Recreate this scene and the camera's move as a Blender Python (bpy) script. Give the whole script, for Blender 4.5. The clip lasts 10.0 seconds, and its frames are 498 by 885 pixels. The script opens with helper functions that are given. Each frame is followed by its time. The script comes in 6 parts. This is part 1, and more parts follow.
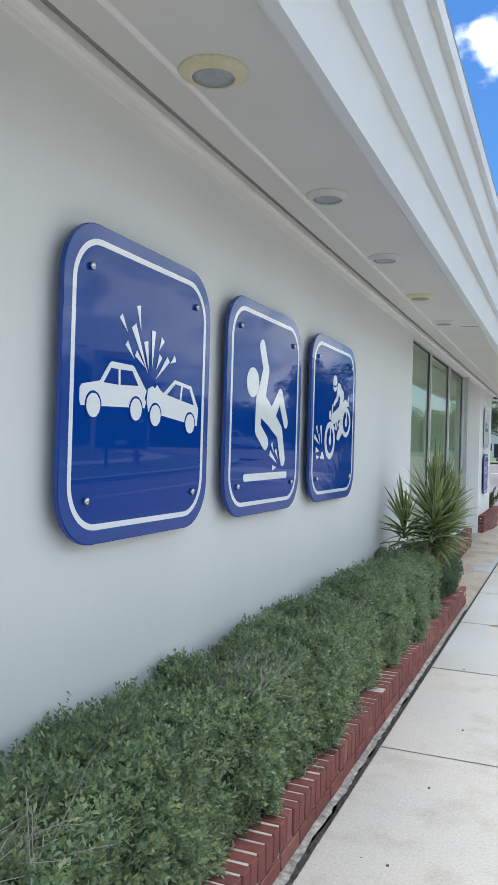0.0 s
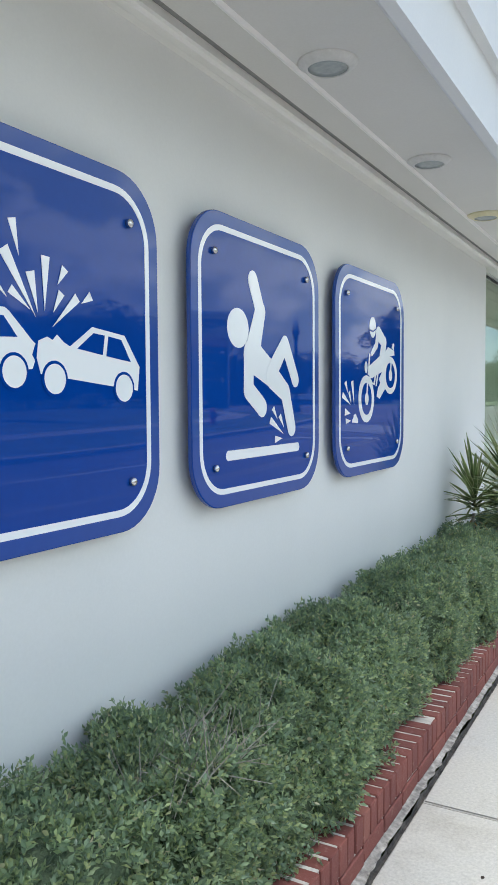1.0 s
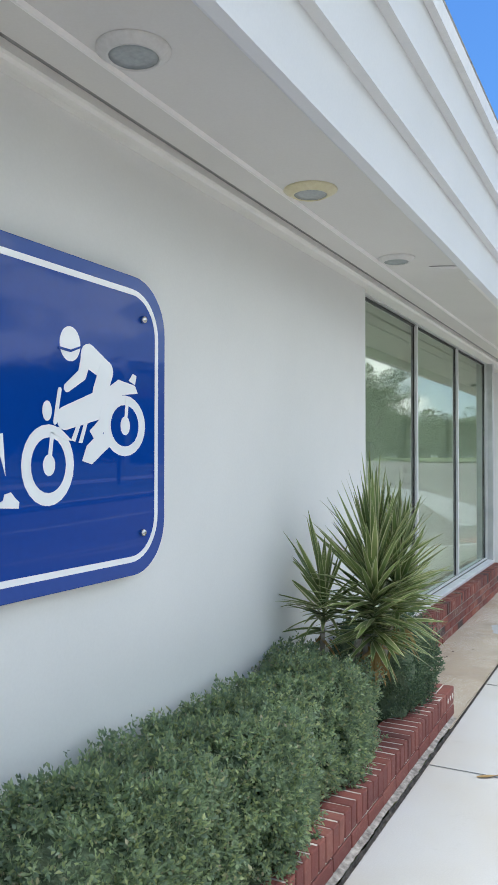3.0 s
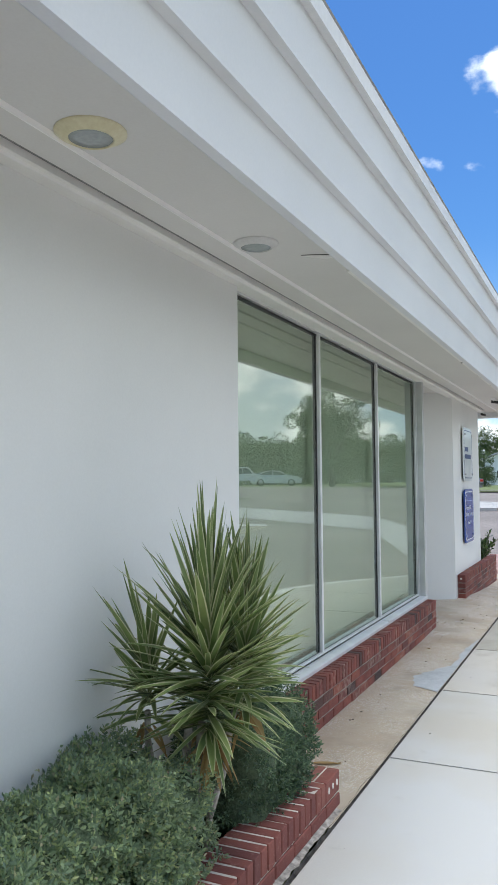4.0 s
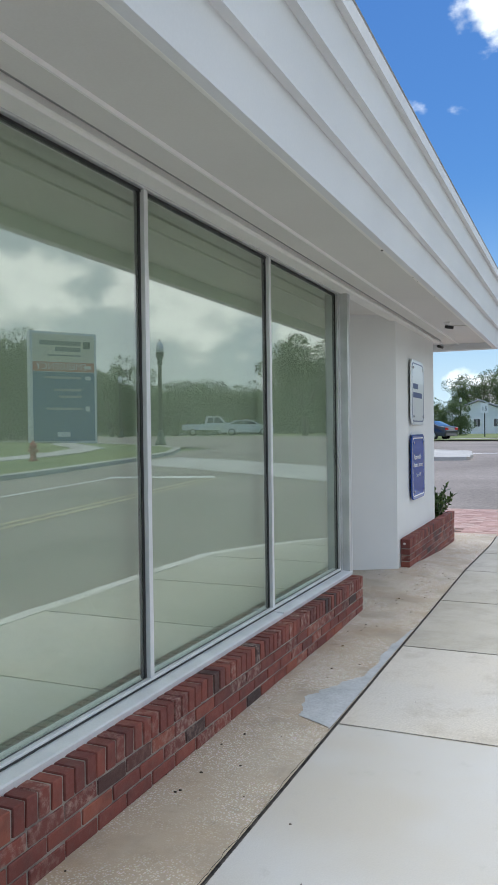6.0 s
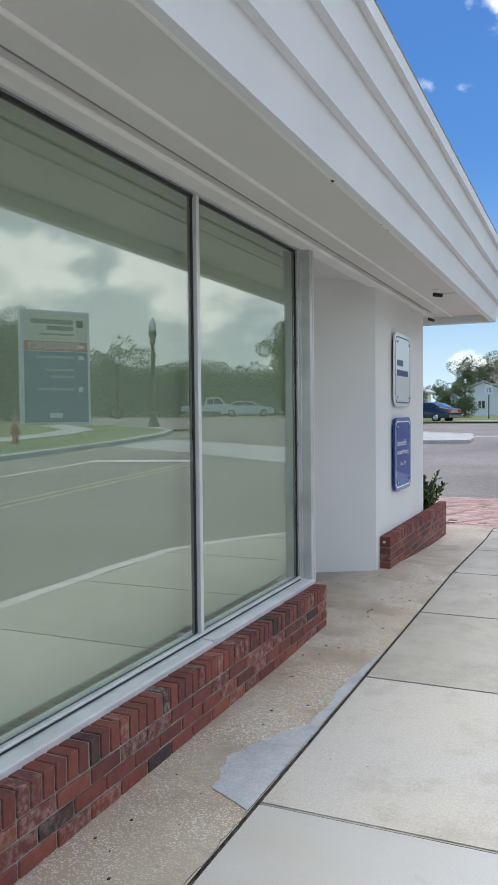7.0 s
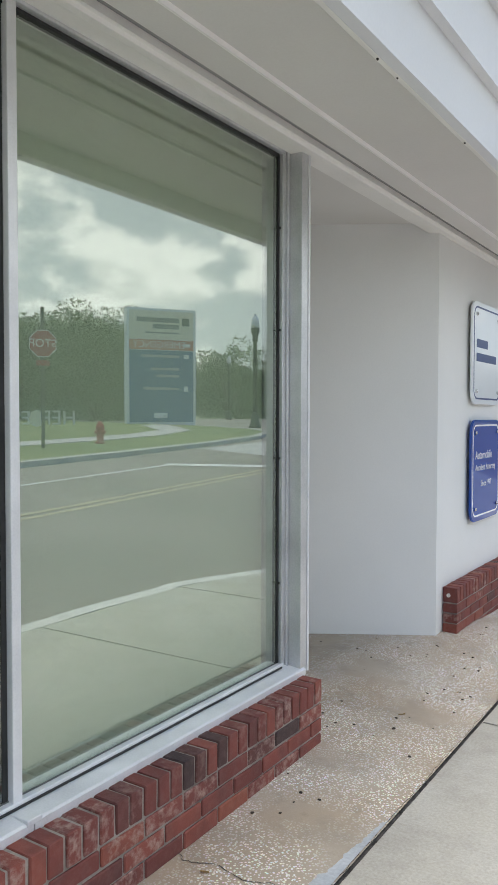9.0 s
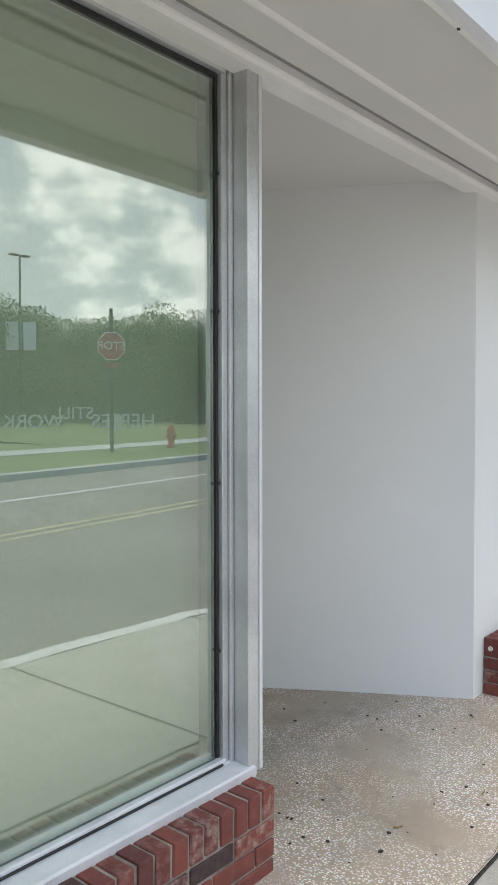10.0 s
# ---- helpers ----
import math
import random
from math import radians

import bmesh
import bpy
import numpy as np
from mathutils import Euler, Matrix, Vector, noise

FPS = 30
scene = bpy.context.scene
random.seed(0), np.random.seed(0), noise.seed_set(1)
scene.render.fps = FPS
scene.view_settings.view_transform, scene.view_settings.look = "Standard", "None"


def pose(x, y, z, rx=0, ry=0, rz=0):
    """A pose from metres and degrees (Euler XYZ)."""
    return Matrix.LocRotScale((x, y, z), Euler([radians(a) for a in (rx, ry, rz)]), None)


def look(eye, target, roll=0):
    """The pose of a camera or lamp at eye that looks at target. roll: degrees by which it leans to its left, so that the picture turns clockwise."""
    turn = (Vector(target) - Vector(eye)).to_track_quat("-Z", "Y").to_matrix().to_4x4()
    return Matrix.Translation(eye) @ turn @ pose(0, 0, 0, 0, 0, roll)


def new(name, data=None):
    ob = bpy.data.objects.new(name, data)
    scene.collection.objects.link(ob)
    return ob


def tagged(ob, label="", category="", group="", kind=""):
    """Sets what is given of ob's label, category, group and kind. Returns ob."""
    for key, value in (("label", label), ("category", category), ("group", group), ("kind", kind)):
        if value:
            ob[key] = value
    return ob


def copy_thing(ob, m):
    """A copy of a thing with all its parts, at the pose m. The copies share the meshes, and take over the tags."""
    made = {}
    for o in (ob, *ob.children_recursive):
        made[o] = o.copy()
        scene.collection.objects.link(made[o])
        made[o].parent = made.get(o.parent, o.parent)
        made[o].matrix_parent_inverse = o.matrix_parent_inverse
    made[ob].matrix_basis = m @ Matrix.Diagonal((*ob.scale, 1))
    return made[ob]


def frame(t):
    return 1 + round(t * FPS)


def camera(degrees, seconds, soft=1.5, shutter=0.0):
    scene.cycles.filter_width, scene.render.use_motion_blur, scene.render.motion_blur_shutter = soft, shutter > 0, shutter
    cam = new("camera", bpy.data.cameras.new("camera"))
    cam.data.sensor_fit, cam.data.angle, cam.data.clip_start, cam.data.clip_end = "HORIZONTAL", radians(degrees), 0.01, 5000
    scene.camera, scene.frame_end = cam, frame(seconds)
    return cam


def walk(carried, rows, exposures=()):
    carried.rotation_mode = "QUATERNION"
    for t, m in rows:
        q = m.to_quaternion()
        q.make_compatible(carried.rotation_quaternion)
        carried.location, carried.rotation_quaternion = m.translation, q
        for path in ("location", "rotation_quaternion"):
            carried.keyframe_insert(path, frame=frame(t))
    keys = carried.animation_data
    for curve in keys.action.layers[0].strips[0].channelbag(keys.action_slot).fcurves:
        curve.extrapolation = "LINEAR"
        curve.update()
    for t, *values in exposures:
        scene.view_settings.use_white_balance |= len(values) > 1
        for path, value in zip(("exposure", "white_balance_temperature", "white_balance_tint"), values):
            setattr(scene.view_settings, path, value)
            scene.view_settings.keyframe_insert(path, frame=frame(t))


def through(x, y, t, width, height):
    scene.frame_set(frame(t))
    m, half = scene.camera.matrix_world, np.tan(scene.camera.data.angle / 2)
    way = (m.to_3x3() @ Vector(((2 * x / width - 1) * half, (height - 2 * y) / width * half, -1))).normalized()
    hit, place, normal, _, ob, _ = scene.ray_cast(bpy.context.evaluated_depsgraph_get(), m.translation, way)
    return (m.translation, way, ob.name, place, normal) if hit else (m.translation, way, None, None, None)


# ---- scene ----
cam = camera(35.7, 10.0)
PATH = [
    (0, (-0.095, -0.134, 1.453), (-0.857, 1.715, 1.465), 1.6),
    (0.5, (-0.066, 0.358, 1.466), (-0.934, 2.159, 1.413), -0.1),
    (1, (-0.108, 0.869, 1.496), (-1.075, 2.616, 1.393), -0.4),
    (1.5, (-0.058, 1.34, 1.521), (-1.016, 3.095, 1.475), -0.1),
    (2, (-0.017, 1.836, 1.513), (-0.93, 3.615, 1.478), 0.4),
    (3.5, (0.153, 3.393, 1.552), (-0.747, 5.177, 1.633), -0.4),
    (4, (0.254, 3.911, 1.558), (-0.584, 5.724, 1.662), -0.5),
    (4.5, (0.294, 4.431, 1.525), (-0.484, 6.271, 1.623), -0.1),
    (5, (0.301, 4.969, 1.499), (-0.446, 6.822, 1.575), -1.2),
    (6.5, (0.231, 6.594, 1.493), (-0.579, 8.422, 1.431), -0.6),
    (7, (0.244, 7.136, 1.5), (-0.562, 8.965, 1.426), -0.6),
    (7.5, (0.262, 7.642, 1.499), (-0.618, 9.435, 1.412), -0.4),
    (8, (0.218, 8.171, 1.489), (-0.746, 9.922, 1.407), -0.2),
    (8.5, (0.191, 8.696, 1.482), (-0.809, 10.426, 1.416), -0.0),
    (9, (0.142, 9.232, 1.466), (-0.945, 10.91, 1.399), 0.1),
    (9.5, (0.108, 9.795, 1.46), (-1.065, 11.413, 1.398), -0.3),
    (10, (0.102, 10.302, 1.496), (-1.181, 11.835, 1.434), -0.1),
]
LIGHT = [(0.0, 0.68, 6360, 5), (1.0, 0.84, 6350, 4), (2.0, 0.92, 6390, 5), (3.5, 0.73, 6460, 6), (5.0, 0.42, 6420, 6), (6.5, 0.37, 6410, 7), (7.5, 0.39, 6480, 8), (8.5, 0.57, 6620, 8), (10.0, 0.79, 6680, 8)]
walk(cam, [(t, look(eye, target, roll)) for t, eye, target, roll in PATH], LIGHT)

# ---------- world, sun, exposure ----------
SUN_ELEV, SUN_TURN = 83.0, 63.0
world = bpy.data.worlds.new("sky")
scene.world = world
world.use_nodes = True
wn, wl = world.node_tree.nodes, world.node_tree.links
wn.clear()
w_out = wn.new("ShaderNodeOutputWorld")
w_bg = wn.new("ShaderNodeBackground")
w_sky = wn.new("ShaderNodeTexSky")
w_sky.sky_type = "NISHITA"
w_sky.sun_disc = False
w_sky.sun_elevation = radians(SUN_ELEV)
w_sky.sun_rotation = radians(SUN_TURN)
w_sky.air_density, w_sky.dust_density, w_sky.ozone_density = 1.3, 0.6, 2.0
w_tc = wn.new("ShaderNodeTexCoord")
w_sep = wn.new("ShaderNodeSeparateXYZ")
wl.new(w_tc.outputs["Generated"], w_sep.inputs[0])


def wmath(op, a, b=None):
    n = wn.new("ShaderNodeMath")
    n.operation = op
    for i, v in enumerate((a, b)):
        if v is None:
            continue
        if isinstance(v, (int, float)):
            n.inputs[i].default_value = v
        else:
            wl.new(v, n.inputs[i])
    return n.outputs[0]


def cloud_noise(lift):
    """Billows seen along the view of the sky, sampled a little higher up for the shading."""
    c = wn.new("ShaderNodeCombineXYZ")
    wl.new(w_sep.outputs[0], c.inputs[0])
    wl.new(w_sep.outputs[1], c.inputs[1])
    wl.new(wmath("MULTIPLY", wmath("ADD", w_sep.outputs[2], lift), 1.6), c.inputs[2])
    n = wn.new("ShaderNodeTexNoise")
    n.inputs["Scale"].default_value, n.inputs["Detail"].default_value, n.inputs["Roughness"].default_value = 7.0, 9.0, 0.52
    wl.new(c.outputs[0], n.inputs["Vector"])
    return n.outputs["Fac"]


def wrange(v, a, b, c, d):
    n = wn.new("ShaderNodeMapRange")
    n.interpolation_type = "SMOOTHSTEP"
    wl.new(v, n.inputs[0])
    for k, q in enumerate((a, b, c, d)):
        n.inputs[k + 1].default_value = q
    return n.outputs[0]


def cloud_at(way, size, amount):
    """More cloud round one direction of the sky."""
    n = wn.new("ShaderNodeVectorMath")
    n.operation = "DOT_PRODUCT"
    wl.new(w_tc.outputs["Generated"], n.inputs[0])
    n.inputs[1].default_value = Vector(way).normalized()
    return wrange(n.outputs["Value"], math.cos(radians(size)), math.cos(radians(size * 0.25)), 0.0, amount)


w_here, w_above = cloud_noise(0.0), cloud_noise(0.022)
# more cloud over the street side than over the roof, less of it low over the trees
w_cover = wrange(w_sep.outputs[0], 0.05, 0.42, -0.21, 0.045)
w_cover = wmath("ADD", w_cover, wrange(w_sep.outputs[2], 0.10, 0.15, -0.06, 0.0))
# unseen sky towards -y kept clearer, added to dim the entrance's return wall
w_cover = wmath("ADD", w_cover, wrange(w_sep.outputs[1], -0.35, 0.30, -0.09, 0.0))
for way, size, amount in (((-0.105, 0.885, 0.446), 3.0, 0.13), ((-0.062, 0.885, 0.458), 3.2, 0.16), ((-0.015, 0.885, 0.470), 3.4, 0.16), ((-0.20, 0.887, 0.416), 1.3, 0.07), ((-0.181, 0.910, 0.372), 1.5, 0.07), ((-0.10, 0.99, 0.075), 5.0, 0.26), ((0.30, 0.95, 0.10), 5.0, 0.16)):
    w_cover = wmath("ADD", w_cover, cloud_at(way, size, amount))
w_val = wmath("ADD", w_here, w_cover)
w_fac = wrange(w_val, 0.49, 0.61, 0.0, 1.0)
w_lit = wrange(wmath("SUBTRACT", wmath("ADD", w_here, wmath("MULTIPLY", w_cover, 0.25)), w_above), -0.055, 0.055, 0.0, 1.0)
w_cloud = wn.new("ShaderNodeMix")
w_cloud.data_type = "RGBA"
wl.new(w_lit, w_cloud.inputs[0])
w_cloud.inputs[6].default_value = (5.8, 6.1, 6.3, 1)
w_cloud.inputs[7].default_value = (7.6, 7.8, 8.0, 1)
w_mix = wn.new("ShaderNodeMix")
w_mix.data_type = "RGBA"
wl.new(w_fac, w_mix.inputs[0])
w_tint = wn.new("ShaderNodeMix")
w_tint.data_type, w_tint.blend_type = "RGBA", "MULTIPLY"
w_tint.inputs[0].default_value = 1.0
wl.new(w_sky.outputs[0], w_tint.inputs[6])
w_tint.inputs[7].default_value = (0.25, 0.43, 0.68, 1)
# pale haze low over the horizon
w_low = wmath("POWER", wmath("MAXIMUM", wmath("SUBTRACT", 1.0, wmath("MULTIPLY", wmath("MAXIMUM", w_sep.outputs[2], 0.0), 3.2)), 0.0), 2.0)
w_haze = wn.new("ShaderNodeMix")
w_haze.data_type = "RGBA"
wl.new(wmath("MULTIPLY", w_low, 0.85), w_haze.inputs[0])
wl.new(w_tint.outputs[2], w_haze.inputs[6])
w_haze.inputs[7].default_value = (4.4, 5.3, 6.2, 1)
# thin grey veil between the clouds over the street
w_thin = wn.new("ShaderNodeMix")
w_thin.data_type = "RGBA"
wl.new(wmath("MULTIPLY", wrange(w_sep.outputs[0], 0.1, 0.5, 0.0, 0.85), wrange(w_sep.outputs[2], 0.25, 0.8, 1.0, 0.0)), w_thin.inputs[0])
wl.new(w_haze.outputs[2], w_thin.inputs[6])
w_thin.inputs[7].default_value = (4.1, 4.5, 4.75, 1)
wl.new(w_thin.outputs[2], w_mix.inputs[6])
wl.new(w_cloud.outputs[2], w_mix.inputs[7])
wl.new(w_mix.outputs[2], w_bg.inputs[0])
w_bg.inputs[1].default_value = 0.155
wl.new(w_bg.outputs[0], w_out.inputs[0])

sun_data = bpy.data.lights.new("sun", "SUN")
sun_data.energy, sun_data.angle, sun_data.color = 2.7, radians(40), (1.0, 0.96, 0.90)
sun = new("sun", sun_data)
sun_dir = Vector((0.10, 0.05, 1.0))
sun.matrix_world = look((0, 0, 30), Vector((0, 0, 30)) - sun_dir)

# ---------- materials ----------


class Mat:
    """A small builder round one node material."""

    def __init__(self, name, rough=0.6, metal=0.0, spec=0.5):
        self.m = bpy.data.materials.new(name)
        self.m.use_nodes = True
        self.n, self.l = self.m.node_tree.nodes, self.m.node_tree.links
        self.b = self.n["Principled BSDF"]
        self.b.inputs["Roughness"].default_value = rough
        self.b.inputs["Metallic"].default_value = metal
        self.b.inputs["Specular IOR Level"].default_value = spec
        self.tc = self.n.new("ShaderNodeTexCoord")
        self.geo = self.n.new("ShaderNodeNewGeometry")

    def noise(self, scale, detail=4.0, rough=0.55, stretch=None, world=True):
        src = self.geo.outputs["Position"] if world else self.tc.outputs["Object"]
        if stretch:
            mp = self.n.new("ShaderNodeMapping")
            mp.inputs["Scale"].default_value = stretch
            self.l.new(src, mp.inputs[0])
            src = mp.outputs[0]
        t = self.n.new("ShaderNodeTexNoise")
        t.inputs["Scale"].default_value, t.inputs["Detail"].default_value, t.inputs["Roughness"].default_value = scale, detail, rough
        self.l.new(src, t.inputs["Vector"])
        return t.outputs["Fac"]

    def voronoi(self, scale):
        t = self.n.new("ShaderNodeTexVoronoi")
        t.inputs["Scale"].default_value = scale
        self.l.new(self.geo.outputs["Position"], t.inputs["Vector"])
        return t

    def ramp(self, fac, stops):
        r = self.n.new("ShaderNodeValToRGB")
        e = r.color_ramp.elements
        while len(e) < len(stops):
            e.new(0.5)
        for el, (p, c) in zip(e, stops):
            el.position = p
            el.color = (*c, 1) if len(c) == 3 else c
        self.l.new(fac, r.inputs[0])
        return r.outputs[0]

    def mix(self, fac, a, b, blend="MIX"):
        m = self.n.new("ShaderNodeMix")
        m.data_type, m.blend_type = "RGBA", blend
        for sock, v in ((m.inputs[0], fac), (m.inputs[6], a), (m.inputs[7], b)):
            if isinstance(v, (int, float)):
                sock.default_value = v
            elif isinstance(v, tuple):
                sock.default_value = (*v, 1)
            else:
                self.l.new(v, sock)
        return m.outputs[2]

    def color(self, v):
        if isinstance(v, tuple):
            self.b.inputs["Base Color"].default_value = (*v, 1)
        else:
            self.l.new(v, self.b.inputs["Base Color"])
        return self

    def rough(self, v):
        self.l.new(v, self.b.inputs["Roughness"])
        return self

    def bump(self, fac, strength=0.3, dist=0.01):
        b = self.n.new("ShaderNodeBump")
        b.inputs["Strength"].default_value, b.inputs["Distance"].default_value = strength, dist
        self.l.new(fac, b.inputs["Height"])
        self.l.new(b.outputs[0], self.b.inputs["Normal"])
        return self


def g(v):
    return (v, v, v)


def two_tone(name, a, b, scale, fine, rough, bump=0.15, dist=0.004, metal=0.0, spec=0.5, fleck=0.25):
    m = Mat(name, rough, metal, spec)
    c = m.mix(m.ramp(m.noise(scale), [(0.3, g(0)), (0.7, g(1))]), a, b)
    f = m.noise(fine, 6.0)
    c = m.mix(fleck, c, m.ramp(f, [(0.2, g(0.25)), (0.8, g(0.95))]), "OVERLAY")
    m.color(c).bump(f, bump, dist)
    return m.m


M_WALL = two_tone("painted_stucco", (0.74, 0.745, 0.73), (0.80, 0.80, 0.785), 0.9, 110, 0.62, 0.10, 0.002, fleck=0.10)
M_FASCIA = two_tone("fascia_paint", (0.70, 0.715, 0.73), (0.75, 0.765, 0.78), 1.3, 90, 0.48, 0.06, 0.002, fleck=0.08)
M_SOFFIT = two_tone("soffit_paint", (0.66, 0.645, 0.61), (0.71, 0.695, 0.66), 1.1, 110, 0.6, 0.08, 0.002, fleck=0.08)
M_TRIM = two_tone("trim_paint", (0.78, 0.77, 0.73), (0.85, 0.84, 0.80), 3.0, 90, 0.5, 0.08, 0.002, fleck=0.12)
M_BEAD = two_tone("bead_paint", (0.86, 0.85, 0.82), (0.90, 0.89, 0.86), 3.0, 90, 0.45, 0.05, 0.002, fleck=0.1)
M_LETTER = two_tone("yard_letter_print", (0.66, 0.67, 0.66), (0.76, 0.77, 0.76), 2.0, 40, 0.6)
# Grey for the vent strip, with the shade of its groove mixed in.
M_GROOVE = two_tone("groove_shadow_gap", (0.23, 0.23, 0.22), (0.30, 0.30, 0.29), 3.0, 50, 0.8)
M_DRIP = two_tone("drip_edge_metal", (0.70, 0.71, 0.72), (0.80, 0.81, 0.82), 2.0, 40, 0.35, 0.05)
M_ROOF = two_tone("roof_membrane", (0.35, 0.34, 0.33), (0.42, 0.41, 0.40), 1.0, 20, 0.8)
M_MORTAR = two_tone("mortar", (0.15, 0.125, 0.11), (0.36, 0.32, 0.28), 7, 120, 0.9, 0.5, 0.004)
M_WHITE_MORTAR = two_tone("pale_mortar", (0.12, 0.11, 0.10), (0.44, 0.41, 0.37), 30, 90, 0.9, 0.6, 0.008)
M_ALU = two_tone("brushed_aluminium", (0.52, 0.525, 0.53), (0.68, 0.685, 0.69), 5, 140, 0.36, 0.05, 0.001, metal=0.6)
# Paler, less metallic copy of the aluminium; also used for the post's lit edge.
M_ALU_PALE = two_tone("pale_aluminium", (0.66, 0.665, 0.67), (0.80, 0.805, 0.81), 6, 160, 0.4, 0.05, 0.001, metal=0.2)
M_DRYTWIG = two_tone("dry_twig", (0.26, 0.235, 0.20), (0.44, 0.41, 0.37), 30, 90, 0.9)
M_SIGNTEXT = two_tone("faded_sign_print", (0.16, 0.16, 0.15), (0.22, 0.22, 0.20), 3, 40, 0.6)
M_GASKET = two_tone("black_gasket", (0.015, 0.016, 0.015), (0.03, 0.03, 0.03), 8, 60, 0.6)
M_SEAL = two_tone("grey_glazing_seal", (0.10, 0.105, 0.10), (0.15, 0.155, 0.15), 8, 60, 0.6)
M_STEEL = two_tone("steel_cap", (0.55, 0.55, 0.56), (0.7, 0.7, 0.7), 30, 200, 0.2, 0.02, metal=1.0)
M_BLACK = two_tone("black_plastic", (0.012, 0.012, 0.013), (0.025, 0.025, 0.027), 8, 60, 0.4)
M_SOIL = two_tone("soil", (0.03, 0.022, 0.016), (0.07, 0.05, 0.035), 9, 80, 0.95, 0.8, 0.02)
M_TWIG = two_tone("twig_bark", (0.16, 0.12, 0.09), (0.30, 0.25, 0.20), 20, 90, 0.85, 0.5)
M_BARK = two_tone("tree_bark", (0.09, 0.07, 0.055), (0.16, 0.13, 0.10), 3, 30, 0.9, 0.6, 0.02)
# Dark green that puts the shrubs' inner shade into their cores' colour.
M_DARKGREEN = two_tone("inner_shade_green", (0.075, 0.11, 0.065), (0.12, 0.165, 0.09), 25, 90, 0.9, 0.8, 0.02)
M_LAMPRING = two_tone("lamp_ring", (0.62, 0.56, 0.34), (0.72, 0.67, 0.46), 6, 60, 0.4)
M_LAMPRING_GREY = two_tone("grey_lamp_ring", (0.60, 0.595, 0.57), (0.67, 0.66, 0.63), 6, 60, 0.4)
M_LAMPGLASS = two_tone("lamp_lens", (0.30, 0.33, 0.33), (0.36, 0.39, 0.39), 12, 60, 0.25)
M_POLE = two_tone("dark_green_pole", (0.012, 0.018, 0.016), (0.022, 0.03, 0.027), 6, 60, 0.4)
M_GLOBE = two_tone("lamp_globe", (0.72, 0.74, 0.73), (0.80, 0.81, 0.80), 6, 60, 0.25)
M_KERB = two_tone("kerb_concrete", (0.37, 0.355, 0.335), (0.48, 0.465, 0.44), 1.6, 50, 0.85, 0.3)
M_KERB_WORN = two_tone("worn_kerb_concrete", (0.50, 0.485, 0.455), (0.66, 0.645, 0.61), 3.5, 40, 0.85, 0.5, fleck=0.5)
M_LINE = two_tone("road_paint_white", (0.62, 0.62, 0.60), (0.72, 0.72, 0.70), 1.5, 40, 0.7)
M_YELLOW = two_tone("road_paint_yellow", (0.40, 0.34, 0.22), (0.48, 0.41, 0.26), 1.5, 40, 0.7)
M_GRASS = two_tone("grass", (0.10, 0.135, 0.045), (0.18, 0.205, 0.075), 0.35, 14, 0.9, 0.8, 0.03)
M_RUBBER = two_tone("tyre_rubber", (0.012, 0.012, 0.012), (0.02, 0.02, 0.02), 10, 60, 0.8)
M_RIM = two_tone("wheel_rim", (0.5, 0.5, 0.5), (0.6, 0.6, 0.6), 10, 60, 0.3, metal=0.9)


def plain(name, c, rough=0.5, metal=0.0, coat=0.0, spec=0.5):
    m = Mat(name, rough, metal, spec)
    f = m.noise(35, 4)
    m.color(m.mix(0.1, c, m.ramp(f, [(0.2, g(0.3)), (0.8, g(0.8))]), "OVERLAY"))
    m.b.inputs["Coat Weight"].default_value = coat
    m.b.inputs["Coat Roughness"].default_value = 0.02
    return m.m


M_BLUE = plain("blue_acrylic", (0.003, 0.050, 0.30), 0.3, 0.0, 0.65, 0.0)
M_BLUE_RIM = plain("blue_acrylic_rim", (0.016, 0.068, 0.32), 0.3, 0.0, 0.7, 0.1)
M_BLUE_EDGE = plain("blue_acrylic_edge", (0.012, 0.06, 0.30), 0.3)
M_WHITE = plain("white_vinyl", (0.90, 0.92, 0.94), 0.3, 0.0, 0.6)
M_WHITE_SIGN = plain("white_acrylic", (0.80, 0.83, 0.86), 0.3, 0.0, 0.4)
M_INK = plain("dark_blue_vinyl", (0.01, 0.03, 0.16), 0.35)
M_RED = plain("stop_red", (0.42, 0.02, 0.025), 0.4)
M_SIGNWHITE = plain("sign_white", (0.88, 0.88, 0.87), 0.45)
M_CREAM = plain("cream_panel", (0.86, 0.78, 0.58), 0.4)
M_ORANGE = plain("orange_panel", (0.62, 0.15, 0.06), 0.4)
M_TEAL = plain("blue_panel", (0.03, 0.13, 0.26), 0.35)
M_NAVY = plain("car_paint_navy", (0.012, 0.018, 0.04), 0.3, 0.3, 1.0)
M_CARWHITE = plain("car_paint_white", (0.88, 0.88, 0.88), 0.3, 0.0, 1.0)
M_CARGLASS = plain("car_glass", (0.012, 0.015, 0.017), 0.06, 0.0, 1.0)
M_TAIL = plain("tail_lamp_red", (0.4, 0.015, 0.015), 0.2, 0.0, 1.0)
M_HOUSE = plain("house_siding", (0.84, 0.85, 0.85), 0.7)
M_HOUSEROOF = two_tone("house_roof", (0.36, 0.37, 0.38), (0.46, 0.47, 0.48), 0.6, 8, 0.8)

